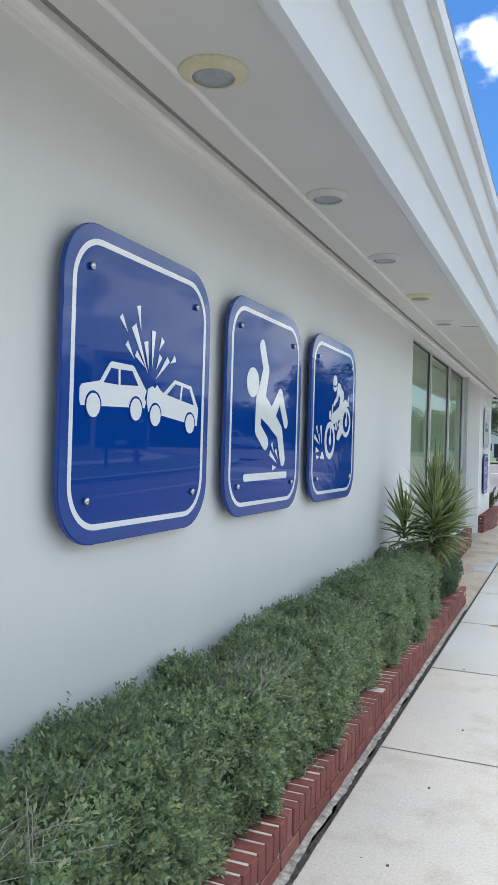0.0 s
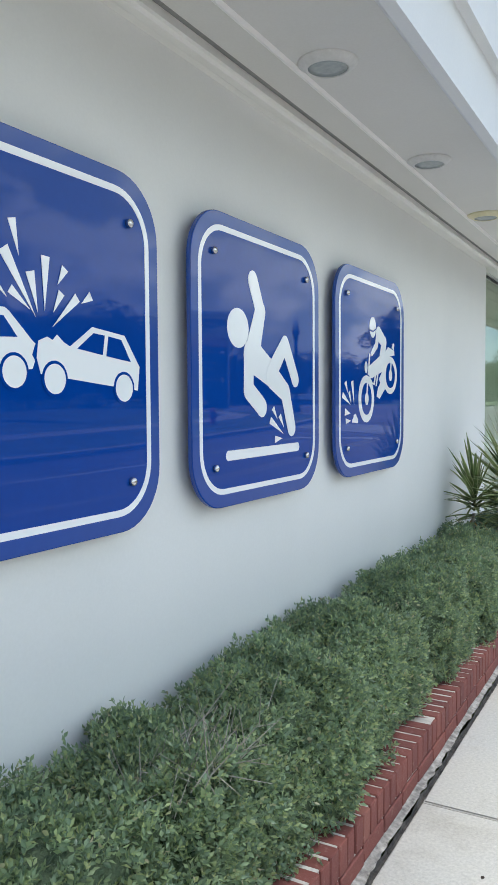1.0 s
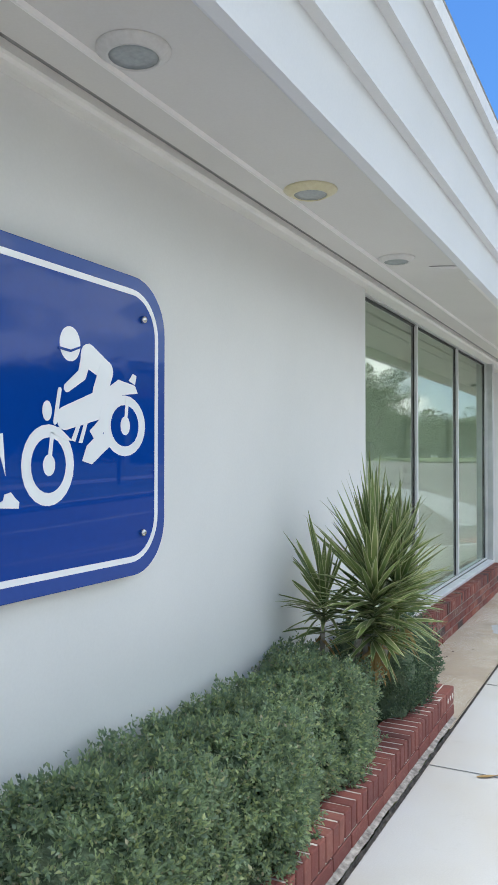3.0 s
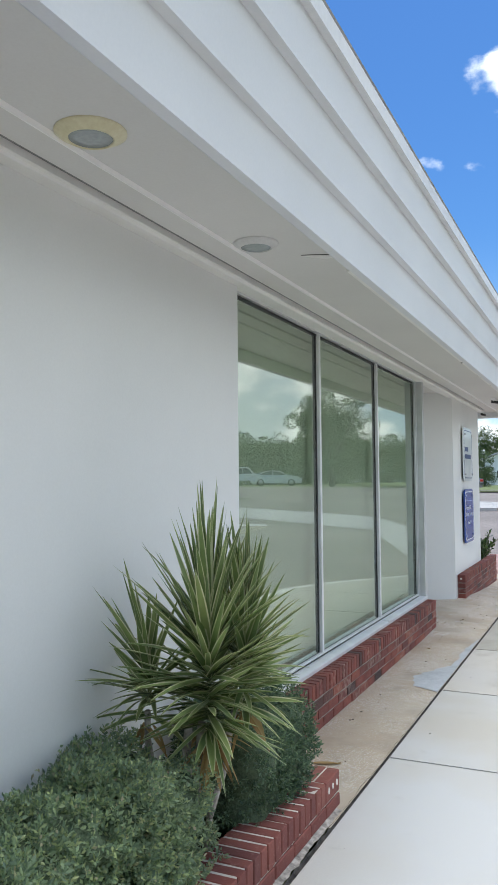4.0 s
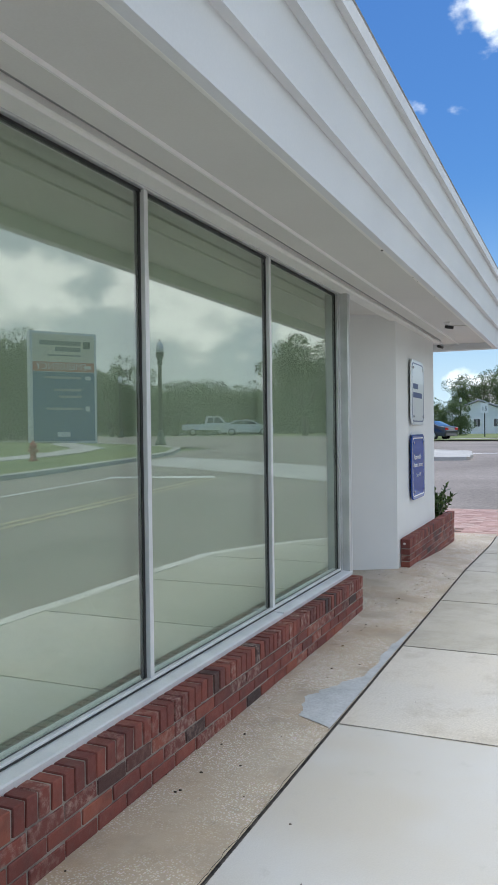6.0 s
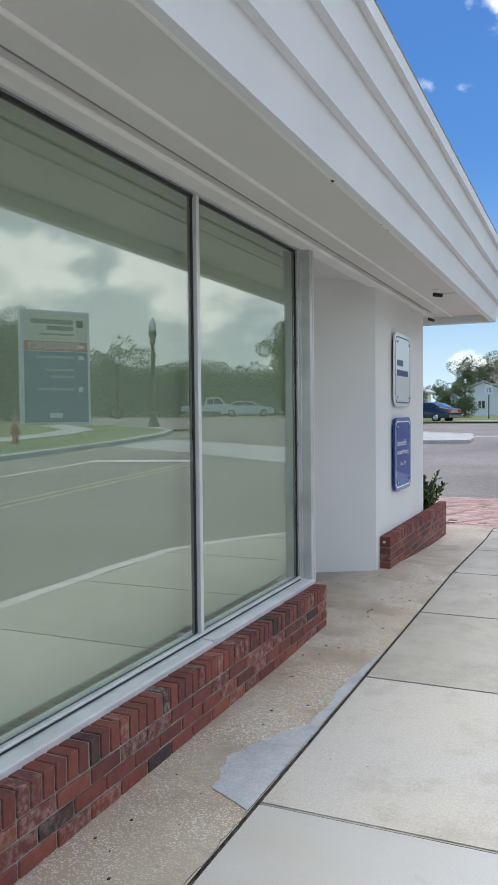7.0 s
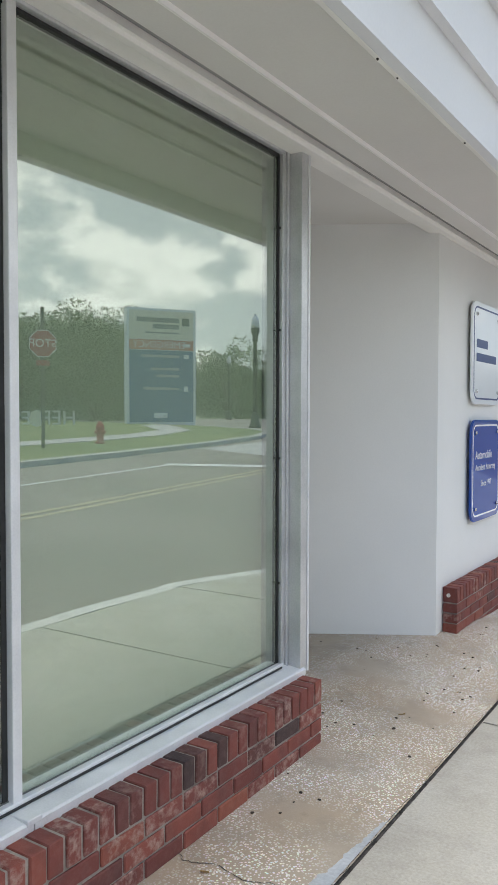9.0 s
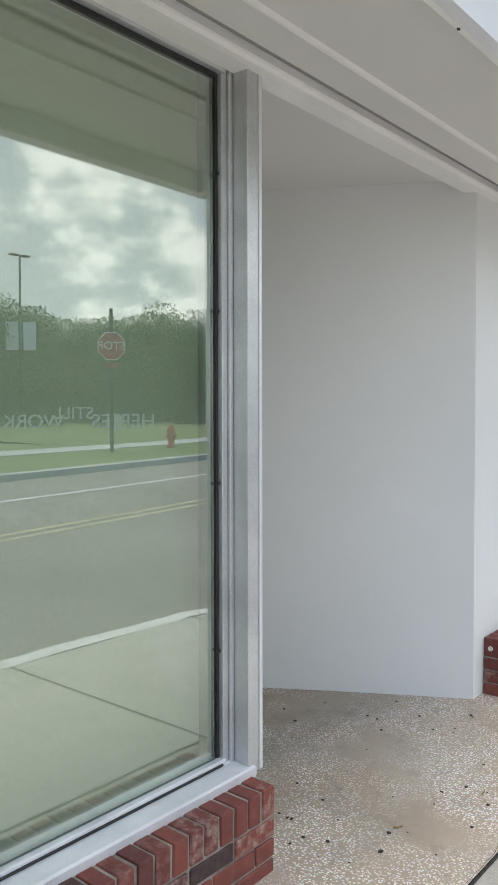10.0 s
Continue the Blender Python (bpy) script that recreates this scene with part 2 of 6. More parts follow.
# bricks: a colour of their own for each, with pale worn patches
mb = Mat("fired_brick", 0.82)
oi = mb.n.new("ShaderNodeObjectInfo")
base = mb.ramp(oi.outputs["Random"], [(0.0, (0.045, 0.028, 0.028)), (0.10, (0.075, 0.034, 0.030)), (0.17, (0.15, 0.040, 0.033)), (0.55, (0.205, 0.053, 0.040)), (0.76, (0.24, 0.066, 0.046)), (0.84, (0.27, 0.080, 0.050)), (0.90, (0.19, 0.050, 0.040)), (1.0, (0.12, 0.036, 0.031))])
coarse = mb.noise(9, 5)
base = mb.mix(mb.ramp(coarse, [(0.45, g(0)), (0.75, g(0.55))]), base, (0.075, 0.032, 0.03))
worn = mb.n.new("ShaderNodeMath")
worn.operation = "MULTIPLY"
mb.l.new(mb.ramp(mb.noise(28, 8, 0.7), [(0.46, g(0)), (0.66, g(0.7))]), worn.inputs[0])
pick = mb.n.new("ShaderNodeMath")
pick.operation = "FRACT"
p10 = mb.n.new("ShaderNodeMath")
p10.operation = "MULTIPLY"
p10.inputs[1].default_value = 13.7
mb.l.new(oi.outputs["Random"], p10.inputs[0])
mb.l.new(p10.outputs[0], pick.inputs[0])
mb.l.new(mb.ramp(pick.outputs[0], [(0.62, g(0.12)), (0.82, g(0.95))]), worn.inputs[1])
base = mb.mix(worn.outputs[0], base, (0.44, 0.32, 0.27))
mb.color(base).bump(mb.noise(90, 8, 0.7), 0.55, 0.004)
M_BRICK = mb.m

mr = Mat("red_planter_brick", 0.82)
ro = mr.n.new("ShaderNodeObjectInfo")
rc = mr.ramp(ro.outputs["Random"], [(0.0, (0.13, 0.040, 0.034)), (0.05, (0.16, 0.047, 0.039)), (0.5, (0.195, 0.057, 0.045)), (0.9, (0.22, 0.068, 0.052)), (1.0, (0.26, 0.10, 0.075))])
rc = mr.mix(mr.ramp(mr.noise(14, 5), [(0.45, g(0)), (0.75, g(0.5))]), rc, (0.12, 0.045, 0.04))
rc = mr.mix(mr.ramp(mr.noise(45, 8, 0.7), [(0.56, g(0)), (0.72, g(0.35))]), rc, (0.42, 0.27, 0.22))
mr.color(rc).bump(mr.noise(90, 8, 0.7), 0.55, 0.004)
M_BRICK_RED = mr.m
M_CORE = two_tone("core_hole_mortar", (0.52, 0.48, 0.43), (0.72, 0.68, 0.62), 60, 120, 0.9)
M_MORTAR_PALE = two_tone("pale_joint_mortar", (0.36, 0.32, 0.29), (0.62, 0.57, 0.52), 7, 120, 0.9, 0.5, 0.004)

# new pavement: pale concrete with soft brown stains
mc = Mat("pale_concrete", 0.8)
stain = mc.ramp(mc.noise(0.75, 4), [(0.40, g(0)), (0.66, g(1))])
cc = mc.mix(stain, (0.475, 0.478, 0.475), (0.44, 0.415, 0.37))
cc = mc.mix(0.20, cc, mc.ramp(mc.noise(170, 8, 0.7), [(0.2, g(0.2)), (0.8, g(0.9))]), "OVERLAY")
cc = mc.mix(mc.ramp(mc.noise(5.5, 7, 0.75), [(0.60, g(0)), (0.74, g(0.42))]), cc, (0.31, 0.30, 0.28))
mc.color(cc).bump(mc.noise(130, 6, 0.7), 0.25, 0.003)
M_CONCRETE = mc.m


def weathered(name, a, b, dark, lo=0.62):
    """Older slabs of the same pavement: browner, with dirt in blotches and fine speckle."""
    m = Mat(name, 0.85)
    c = m.mix(m.ramp(m.noise(0.9, 5), [(0.36, g(0)), (0.64, g(1))]), a, b)
    c = m.mix(m.ramp(m.noise(3.2, 8, 0.7), [(lo - 0.12, g(0)), (lo + 0.1, g(0.7))]), c, dark)
    c = m.mix(0.35, c, m.ramp(m.noise(85, 8, 0.75), [(0.25, g(0.15)), (0.75, g(0.9))]), "OVERLAY")
    m.color(c).bump(m.noise(140, 6, 0.7), 0.3, 0.003)
    return m.m


M_CONCRETE_CREAM = weathered("cream_concrete", (0.50, 0.465, 0.41), (0.47, 0.45, 0.42), (0.34, 0.30, 0.25))
M_CONCRETE_TAN = weathered("weathered_concrete", (0.39, 0.365, 0.31), (0.44, 0.42, 0.375), (0.29, 0.265, 0.225), 0.58)

# old strip: tan concrete with pale exposed pebbles in worn patches
mo = Mat("old_aggregate_concrete", 0.85)
tan = mo.mix(mo.ramp(mo.noise(1.3, 4), [(0.35, g(0)), (0.65, g(1))]), (0.375, 0.29, 0.205), (0.41, 0.355, 0.285))
vor = mo.voronoi(100)
peb = mo.ramp(vor.outputs["Distance"], [(0.30, g(1)), (0.46, g(0))])
zone = mo.ramp(mo.noise(2.2, 4, 0.6), [(0.37, g(0.03)), (0.55, g(0.95))])
mm = mo.n.new("ShaderNodeMath")
mm.operation = "MULTIPLY"
mo.l.new(peb, mm.inputs[0])
old_xyz = mo.n.new("ShaderNodeSeparateXYZ")
mo.l.new(mo.geo.outputs["Position"], old_xyz.inputs[0])
old_map = mo.n.new("ShaderNodeMapRange")
old_map.inputs[1].default_value, old_map.inputs[2].default_value = 8.6, 11.4
old_map.inputs[3].default_value, old_map.inputs[4].default_value = 0.42, 1.0
mo.l.new(old_xyz.outputs[1], old_map.inputs[0])
worn_zone = mo.n.new("ShaderNodeMath")
worn_zone.operation = "MULTIPLY"
mo.l.new(zone, worn_zone.inputs[0])
mo.l.new(old_map.outputs[0], worn_zone.inputs[1])
mo.l.new(worn_zone.outputs[0], mm.inputs[1])
tan = mo.mix(mm.outputs[0], tan, mo.mix(0.5, (0.75, 0.73, 0.69), vor.outputs["Color"], "SOFT_LIGHT"))
tan = mo.mix(mo.ramp(mo.noise(14, 8, 0.7), [(0.55, g(0)), (0.75, g(0.5))]), tan, (0.20, 0.17, 0.13))
tan = mo.mix(mo.ramp(mo.noise(2.7, 7, 0.65), [(0.50, g(0)), (0.68, g(0.55))]), tan, (0.27, 0.235, 0.19))
mo.color(tan).bump(mo.noise(150, 4, 0.7), 0.5, 0.004)
M_OLD = mo.m
M_PATCH = two_tone("grey_cement_patch", (0.32, 0.34, 0.36), (0.44, 0.46, 0.48), 5, 80, 0.85, 0.4)
M_JOINT = two_tone("black_joint_filler", (0.015, 0.014, 0.013), (0.10, 0.09, 0.08), 25, 80, 0.95, 0.8, 0.01)

ma = Mat("asphalt", 0.9)
ca = ma.mix(ma.ramp(ma.noise(0.25, 3), [(0.35, g(0)), (0.65, g(1))]), (0.194, 0.168, 0.150), (0.264, 0.228, 0.205))
ca = ma.mix(0.6, ca, ma.ramp(ma.noise(14, 10, 0.85), [(0.32, g(0.1)), (0.68, g(0.95))]), "OVERLAY")
ma.color(ca).bump(ma.noise(60, 6, 0.8), 0.4, 0.006)
M_ASPHALT = ma.m

mp = Mat("clay_paver", 0.85)
mp.color(mp.ramp(mp.geo.outputs["Random Per Island"], [(0, (0.38, 0.235, 0.205)), (0.5, (0.46, 0.30, 0.265)), (1, (0.52, 0.38, 0.34))])).bump(mp.noise(60, 5), 0.4, 0.004)
M_PAVER = mp.m


def leaf_mat(name, stops, rough=0.45, through=0.25):
    m = Mat(name, rough)
    c = m.ramp(m.geo.outputs["Random Per Island"], stops)
    c = m.mix(0.35, c, m.ramp(m.noise(7, 3), [(0.3, g(0.25)), (0.7, g(0.75))]), "OVERLAY")
    m.color(c)
    tr = m.n.new("ShaderNodeBsdfTranslucent")
    m.l.new(c, tr.inputs[0])
    ms = m.n.new("ShaderNodeMixShader")
    ms.inputs[0].default_value = through
    m.l.new(m.b.outputs[0], ms.inputs[1])
    m.l.new(tr.outputs[0], ms.inputs[2])
    m.l.new(ms.outputs[0], m.n["Material Output"].inputs[0])
    return m.m


M_LEAF = leaf_mat("hedge_leaf", [(0, (0.17, 0.24, 0.155)), (0.45, (0.25, 0.34, 0.20)), (0.8, (0.34, 0.43, 0.22)), (0.96, (0.44, 0.50, 0.23)), (1.0, (0.47, 0.42, 0.30))], 0.30, 0.42)
M_LEAF_DARK = leaf_mat("fine_shrub_leaf", [(0, (0.065, 0.11, 0.07)), (0.6, (0.105, 0.17, 0.095)), (1, (0.17, 0.245, 0.12))], 0.45, 0.3)
M_SWORD = leaf_mat("sword_leaf_green", [(0, (0.13, 0.19, 0.065)), (0.5, (0.19, 0.26, 0.085)), (1, (0.27, 0.33, 0.12))], 0.35, 0.3)
M_SWORD_EDGE = leaf_mat("sword_leaf_cream_edge", [(0, (0.40, 0.43, 0.22)), (1, (0.66, 0.65, 0.42))], 0.4, 0.3)
M_DEADLEAF = leaf_mat("dry_leaf", [(0, (0.30, 0.19, 0.07)), (1, (0.45, 0.32, 0.14))], 0.7, 0.2)
M_TREELEAF = leaf_mat("tree_leaf", [(0, (0.055, 0.09, 0.034)), (0.6, (0.095, 0.145, 0.05)), (1, (0.16, 0.21, 0.075))], 0.5, 0.3)
M_BROADLEAF = leaf_mat("broad_leaf", [(0, (0.035, 0.075, 0.018)), (0.6, (0.065, 0.12, 0.028)), (1, (0.13, 0.19, 0.05))], 0.3, 0.25)

# window glass with a reflective film, and the shade behind it
M_GLASS = bpy.data.materials.new("reflective_glass")
M_GLASS.use_nodes = True
gn, gl = M_GLASS.node_tree.nodes, M_GLASS.node_tree.links
gn.remove(gn["Principled BSDF"])
g_t = gn.new("ShaderNodeBsdfTransparent")
g_t.inputs[0].default_value = (0.93, 0.97, 0.92, 1)
g_g = gn.new("ShaderNodeBsdfGlossy")
g_g.inputs["Roughness"].default_value = 0.0
g_g.inputs[0].default_value = (0.93, 0.95, 0.92, 1)
g_m = gn.new("ShaderNodeMixShader")
g_m.inputs[0].default_value = 0.22
gl.new(g_t.outputs[0], g_m.inputs[1])
gl.new(g_g.outputs[0], g_m.inputs[2])
gl.new(g_m.outputs[0], gn["Material Output"].inputs[0])
M_SHADE = two_tone("window_shade_cloth", (0.45, 0.485, 0.415), (0.49, 0.525, 0.455), 0.8, 120, 0.9)

# ---------- mesh helpers ----------


def link(name, bm, mats, parent=None, label=""):
    me = bpy.data.meshes.new(name)
    bm.normal_update()
    bm.to_mesh(me)
    bm.free()
    for m in (mats if isinstance(mats, (list, tuple)) else (mats,)):
        me.materials.append(m)
    ob = new(name, me)
    if parent:
        ob.parent = parent
    if label:
        ob["label"] = label
    return ob


def part(name, bm, mats, parent, label=""):
    return link(name, bm, mats, parent, label)


def thing(name, label, category, group="", kind="", at=(0, 0, 0), turn=0.0):
    ob = new(name)
    ob.matrix_world = pose(*at, 0, 0, turn)
    ob.empty_display_size = 0.1
    return tagged(ob, label, category, group, kind)


def box(bm, lo, hi, bevel=0.0, mi=0):
    m = Matrix.Translation([(a + b) / 2 for a, b in zip(lo, hi)]) @ Matrix.Diagonal([abs(b - a) for a, b in zip(lo, hi)] + [1])
    r = bmesh.ops.create_cube(bm, size=1, matrix=m)
    faces = {f for v in r["verts"] for f in v.link_faces}
    for f in faces:
        f.material_index = mi
    if bevel:
        edges = {e for v in r["verts"] for e in v.link_edges}
        o = bmesh.ops.bevel(bm, geom=list(edges), offset=bevel, segments=2, affect="EDGES", profile=0.5)
        for f in o["faces"]:
            f.material_index = mi
    return bm


def boxed(lo, hi, bevel=0.0):
    return box(bmesh.new(), lo, hi, bevel)


def cyl(bm, a, b, r1, r2=None, seg=16, mi=0, caps=True):
    a, b = Vector(a), Vector(b)
    d = b - a
    q = d.to_track_quat("Z", "Y").to_matrix().to_4x4()
    m = Matrix.Translation((a + b) / 2) @ q
    r = bmesh.ops.create_cone(bm, cap_ends=caps, segments=seg, radius1=r1, radius2=r1 if r2 is None else r2, depth=d.length, matrix=m)
    for v in r["verts"]:
        for f in v.link_faces:
            f.material_index = mi
            f.smooth = len(f.verts) == 4
    return bm


def lathe(bm, prof, at=(0, 0, 0), seg=20, mi=0):
    rings = []
    for r, z in prof:
        rings.append([bm.verts.new((at[0] + r * math.cos(2 * math.pi * k / seg), at[1] + r * math.sin(2 * math.pi * k / seg), at[2] + z)) for k in range(seg)])
    for a, b in zip(rings, rings[1:]):
        for k in range(seg):
            f = bm.faces.new((a[k], a[(k + 1) % seg], b[(k + 1) % seg], b[k]))
            f.smooth, f.material_index = True, mi
    for ring, flip in ((rings[0], True), (rings[-1], False)):
        f = bm.faces.new(ring[::-1] if flip else ring)
        f.material_index = mi
    return bm


def prism(bm, pts, to3, depth, mi=0):
    """A flat outline pts (u, v), laid into space by to3(u, v, w), from w = 0 to depth."""
    lo = [bm.verts.new(to3(u, v, 0)) for u, v in pts]
    hi = [bm.verts.new(to3(u, v, depth)) for u, v in pts]
    fs = [bm.faces.new(hi), bm.faces.new(lo[::-1])]
    n = len(pts)
    for k in range(n):
        fs.append(bm.faces.new((lo[k], lo[(k + 1) % n], hi[(k + 1) % n], hi[k])))
    for f in fs:
        f.material_index = mi
    return bm


def fix_normals(bm):
    bmesh.ops.recalc_face_normals(bm, faces=bm.faces[:])
    return bm


def rounded(w, h, r, n=8):
    """The outline of a rectangle with round corners about (0, 0)."""
    out = []
    for cx, cy, a0 in ((w / 2 - r, h / 2 - r, 0), (-w / 2 + r, h / 2 - r, 90), (-w / 2 + r, -h / 2 + r, 180), (w / 2 - r, -h / 2 + r, 270)):
        for k in range(n + 1):
            a = radians(a0 + 90 * k / n)
            out.append((cx + r * math.cos(a), cy + r * math.sin(a)))
    return out


def text_mesh(name, body, size, mat, parent, m, depth=0.001, align="CENTER", label=""):
    cu = bpy.data.curves.new(name, "FONT")
    cu.body, cu.size, cu.extrude, cu.align_x, cu.align_y = body, size, depth, align, "CENTER"
    tmp = bpy.data.objects.new(name, cu)
    scene.collection.objects.link(tmp)
    me = bpy.data.meshes.new_from_object(tmp.evaluated_get(bpy.context.evaluated_depsgraph_get()))
    bpy.data.objects.remove(tmp)
    me.materials.clear()
    me.materials.append(mat)
    me.transform(m)
    ob = new(name, me)
    ob.parent = parent
    if label:
        ob["label"] = label
    return ob


rng = random.Random(7)
nrng = np.random.default_rng(11)

# ---------- the building ----------
WALL, WALL2, GLASS, SOFFIT, Y0, YEND = -1.56, -1.543, -1.632, 2.65, -9.0, 16.26
WIN_A, WIN_B = 7.70, 12.31


def structure(name, bm, mats, label, category):
    return tagged(link(name, bm, mats), label, category, kind="structure")


def footprint(pts, z0, z1):
    bm = bmesh.new()
    prism(bm, pts, lambda u, v, w: (u, v, z0 + w), z1 - z0)
    return fix_normals(bm)


structure("wall_front", boxed((WALL - 0.2, Y0, -0.15), (WALL, WIN_A, 2.70)), M_WALL, "smooth white painted stucco wall behind the hedge", "wall")
structure("wall_window_base", boxed((WALL - 0.2, WIN_A, -0.15), (WALL - 0.045, WIN_B - 0.02, 0.285)), M_WALL, "low wall under the shop window", "wall")
structure("wall_corner", footprint([(WALL2, 14.062), (WALL2, YEND), (-9, YEND), (-9, YEND - 0.2), (WALL2 - 0.2, YEND - 0.2), (WALL2 - 0.2, 14.15), (-3.1, 13.38), (-3.2, 13.10)], -0.2, 2.72), M_WALL, "white stucco wall with an angled return beside the entrance", "wall")
structure("wall_recess", boxed((-3.3, 12.0, -0.1), (-3.1, 13.4, 2.78)), M_WALL, "white stucco wall at the back of the recess", "wall")
structure("wall_return", boxed((-3.1, 12.02, -0.1), (GLASS - 0.09, 12.20, 2.78)), M_WALL, "white stucco return wall beside the window", "wall")
structure("wall_back", boxed((-9.2, Y0, -0.1), (-9.0, YEND, 3.0)), M_WALL, "plain back wall", "wall")
structure("wall_side", boxed((-9.0, Y0, -0.1), (WALL - 0.2, Y0 + 0.2, 3.0)), M_WALL, "plain side wall", "wall")
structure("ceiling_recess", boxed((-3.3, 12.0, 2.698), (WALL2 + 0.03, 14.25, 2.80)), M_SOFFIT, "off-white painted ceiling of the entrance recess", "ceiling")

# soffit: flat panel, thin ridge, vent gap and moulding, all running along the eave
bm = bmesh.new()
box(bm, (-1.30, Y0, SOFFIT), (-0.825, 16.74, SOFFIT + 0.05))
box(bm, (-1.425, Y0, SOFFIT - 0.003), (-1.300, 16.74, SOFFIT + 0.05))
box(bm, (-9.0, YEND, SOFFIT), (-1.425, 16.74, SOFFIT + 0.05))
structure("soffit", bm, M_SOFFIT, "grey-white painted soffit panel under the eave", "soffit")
bm = bmesh.new()
prism(bm, [(-1.294, SOFFIT + 0.002), (-1.290, SOFFIT - 0.012), (-1.280, SOFFIT - 0.014), (-1.272, SOFFIT + 0.002)], lambda u, v, w: (u, Y0 + w, v), 16.7 - Y0)
structure("trim_ridge", fix_normals(bm), M_BEAD, "thin painted bead along the soffit", "trim")
structure("trim_vent", boxed((-1.468, Y0, SOFFIT + 0.018), (-1.425, YEND - 0.02, SOFFIT + 0.05)), M_GROOVE, "recessed vent strip along the soffit, grey with the gap's shade", "vent strip")
bm = bmesh.new()
prism(bm, [(-1.60, 2.700), (-1.60, 2.636), (-1.530, 2.634), (-1.520, 2.628), (-1.492, 2.628), (-1.482, 2.640), (-1.468, 2.640), (-1.468, 2.700)], lambda u, v, w: (u, Y0 + w, v), YEND + 0.1 - Y0)
structure("trim_moulding", fix_normals(bm), M_TRIM, "off-white moulding where the wall meets the soffit", "trim")
structure("trim_eave_lip", boxed((-0.842, 7.40, 2.556), (-0.822, 16.72, SOFFIT + 0.02), 0.004), M_TRIM, "thin painted lip at the soffit's edge", "trim")


def fascia_profile(k):
    z = (2.552, 2.755, 2.966, 3.140)
    x = [-0.79 + 0.33 * (v - z[0]) for v in z]
    lap = (0.010, 0.012, 0.012)[k]
    return [(x[k] + lap, z[k]), (x[k + 1] - 0.022, z[k + 1] + 0.02), (x[k + 1] - 0.05, z[k + 1] + 0.02), (x[k] - 0.045, z[k] + 0.010), (x[k] - 0.03, z[k])]


def eave_board(prof, ya=None, yb=None):
    """A board along the front eave that turns round the corner with a mitre."""
    bm = bmesh.new()
    rows = []
    for x, z in prof:
        o = x + 0.79
        rows.append([bm.verts.new((x, Y0, z)), bm.verts.new((x, 16.75 + o, z)), bm.verts.new((-9, 16.75 + o, z))])
    if ya is not None:
        for r in rows:
            r[0].co.y = ya
    if yb is not None:
        for r in rows:
            bm.verts.remove(r.pop())
            r[1].co.y = yb
    n = len(rows)
    for k in range(n):
        a, b = rows[k], rows[(k + 1) % n]
        for j in range(len(a) - 1):
            bm.faces.new((a[j], a[j + 1], b[j + 1], b[j]))
    bm.faces.new([r[0] for r in rows])
    bm.faces.new([r[-1] for r in rows][::-1])
    return fix_normals(bm)


fascia = tagged(new("fascia"), "wide white lapped-board fascia sloping outwards above the soffit", "fascia", kind="structure")
part("board", eave_board([(x + 0.005, z - 0.006) for x, z in fascia_profile(0)], None, 2.60), M_FASCIA, fascia)
part("board", eave_board([(x, z + 0.003) for x, z in fascia_profile(0)], 2.606), M_FASCIA, fascia)
for k in (1, 2):
    part("board", eave_board(fascia_profile(k)), M_FASCIA, fascia)
part("drip_edge", eave_board([(-0.622, 3.146), (-0.588, 3.142), (-0.578, 3.195), (-0.592, 3.208), (-0.70, 3.212), (-0.70, 3.165), (-0.63, 3.165)]), M_DRIP, fascia, "grey metal drip edge")
part("roof_edge", eave_board([(-0.590, 3.208), (-0.578, 3.214), (-0.586, 3.224), (-0.72, 3.228), (-0.72, 3.212)]), M_ROOF, fascia, "dark roofing edge")
structure("roof", boxed((-9.0, Y0, 3.16), (-0.72, 16.7, 3.222)), M_ROOF, "flat grey membrane roof", "roof")

# ---------- shop window ----------
window = tagged(new("window_1"), "large three-pane shop window with aluminium frame and reflective film", "window", kind="structure")
MULL = (9.163, 10.706)
SILL_Z, HEAD_Z = 0.355, 2.625
bm = bmesh.new()
box(bm, (GLASS - 0.05, WIN_A, SILL_Z - 0.045), (-1.605, 12.22, SILL_Z), 0.003)
part("bottom_rail", bm, M_ALU_PALE, window)
bm = bmesh.new()
prism(bm, [(-1.62, 0.288), (-1.533, 0.288), (-1.528, 0.300), (-1.528, 0.322), (-1.536, 0.327), (-1.603, 0.334), (-1.606, 0.340), (-1.62, 0.340)], lambda u, v, w: (u, WIN_A + w, v), 11.0 - WIN_A - 0.3)
part("window_sill", fix_normals(bm), M_ALU_PALE, window, "pale aluminium sill")
bm = bmesh.new()
prism(bm, [(-1.62, 0.288), (-1.532, 0.288), (-1.527, 0.300), (-1.527, 0.323), (-1.535, 0.328), (-1.603, 0.335), (-1.606, 0.341), (-1.62, 0.341)], lambda u, v, w: (u, 10.704 + w, v), 12.285 - 10.704)
part("window_sill", fix_normals(bm), M_ALU_PALE, window, "pale aluminium sill")
part("sill_cover", boxed((-1.60, 10.675, 0.318), (-1.525, 10.73, 0.337), 0.003), M_ALU_PALE, window, "joint cover strip on the sill")
bm = bmesh.new()
box(bm, (GLASS - 0.05, WIN_A, HEAD_Z), (-1.60, 12.22, 2.70), 0.003)
part("top_rail", bm, M_ALU, window)
# Black gasket strip; it also stands for the shadow band under the head.
part("head_gasket_shade", boxed((GLASS - 0.02, WIN_A, HEAD_Z - 0.012), (GLASS + 0.008, 12.2, HEAD_Z + 0.002)), M_GASKET, window)
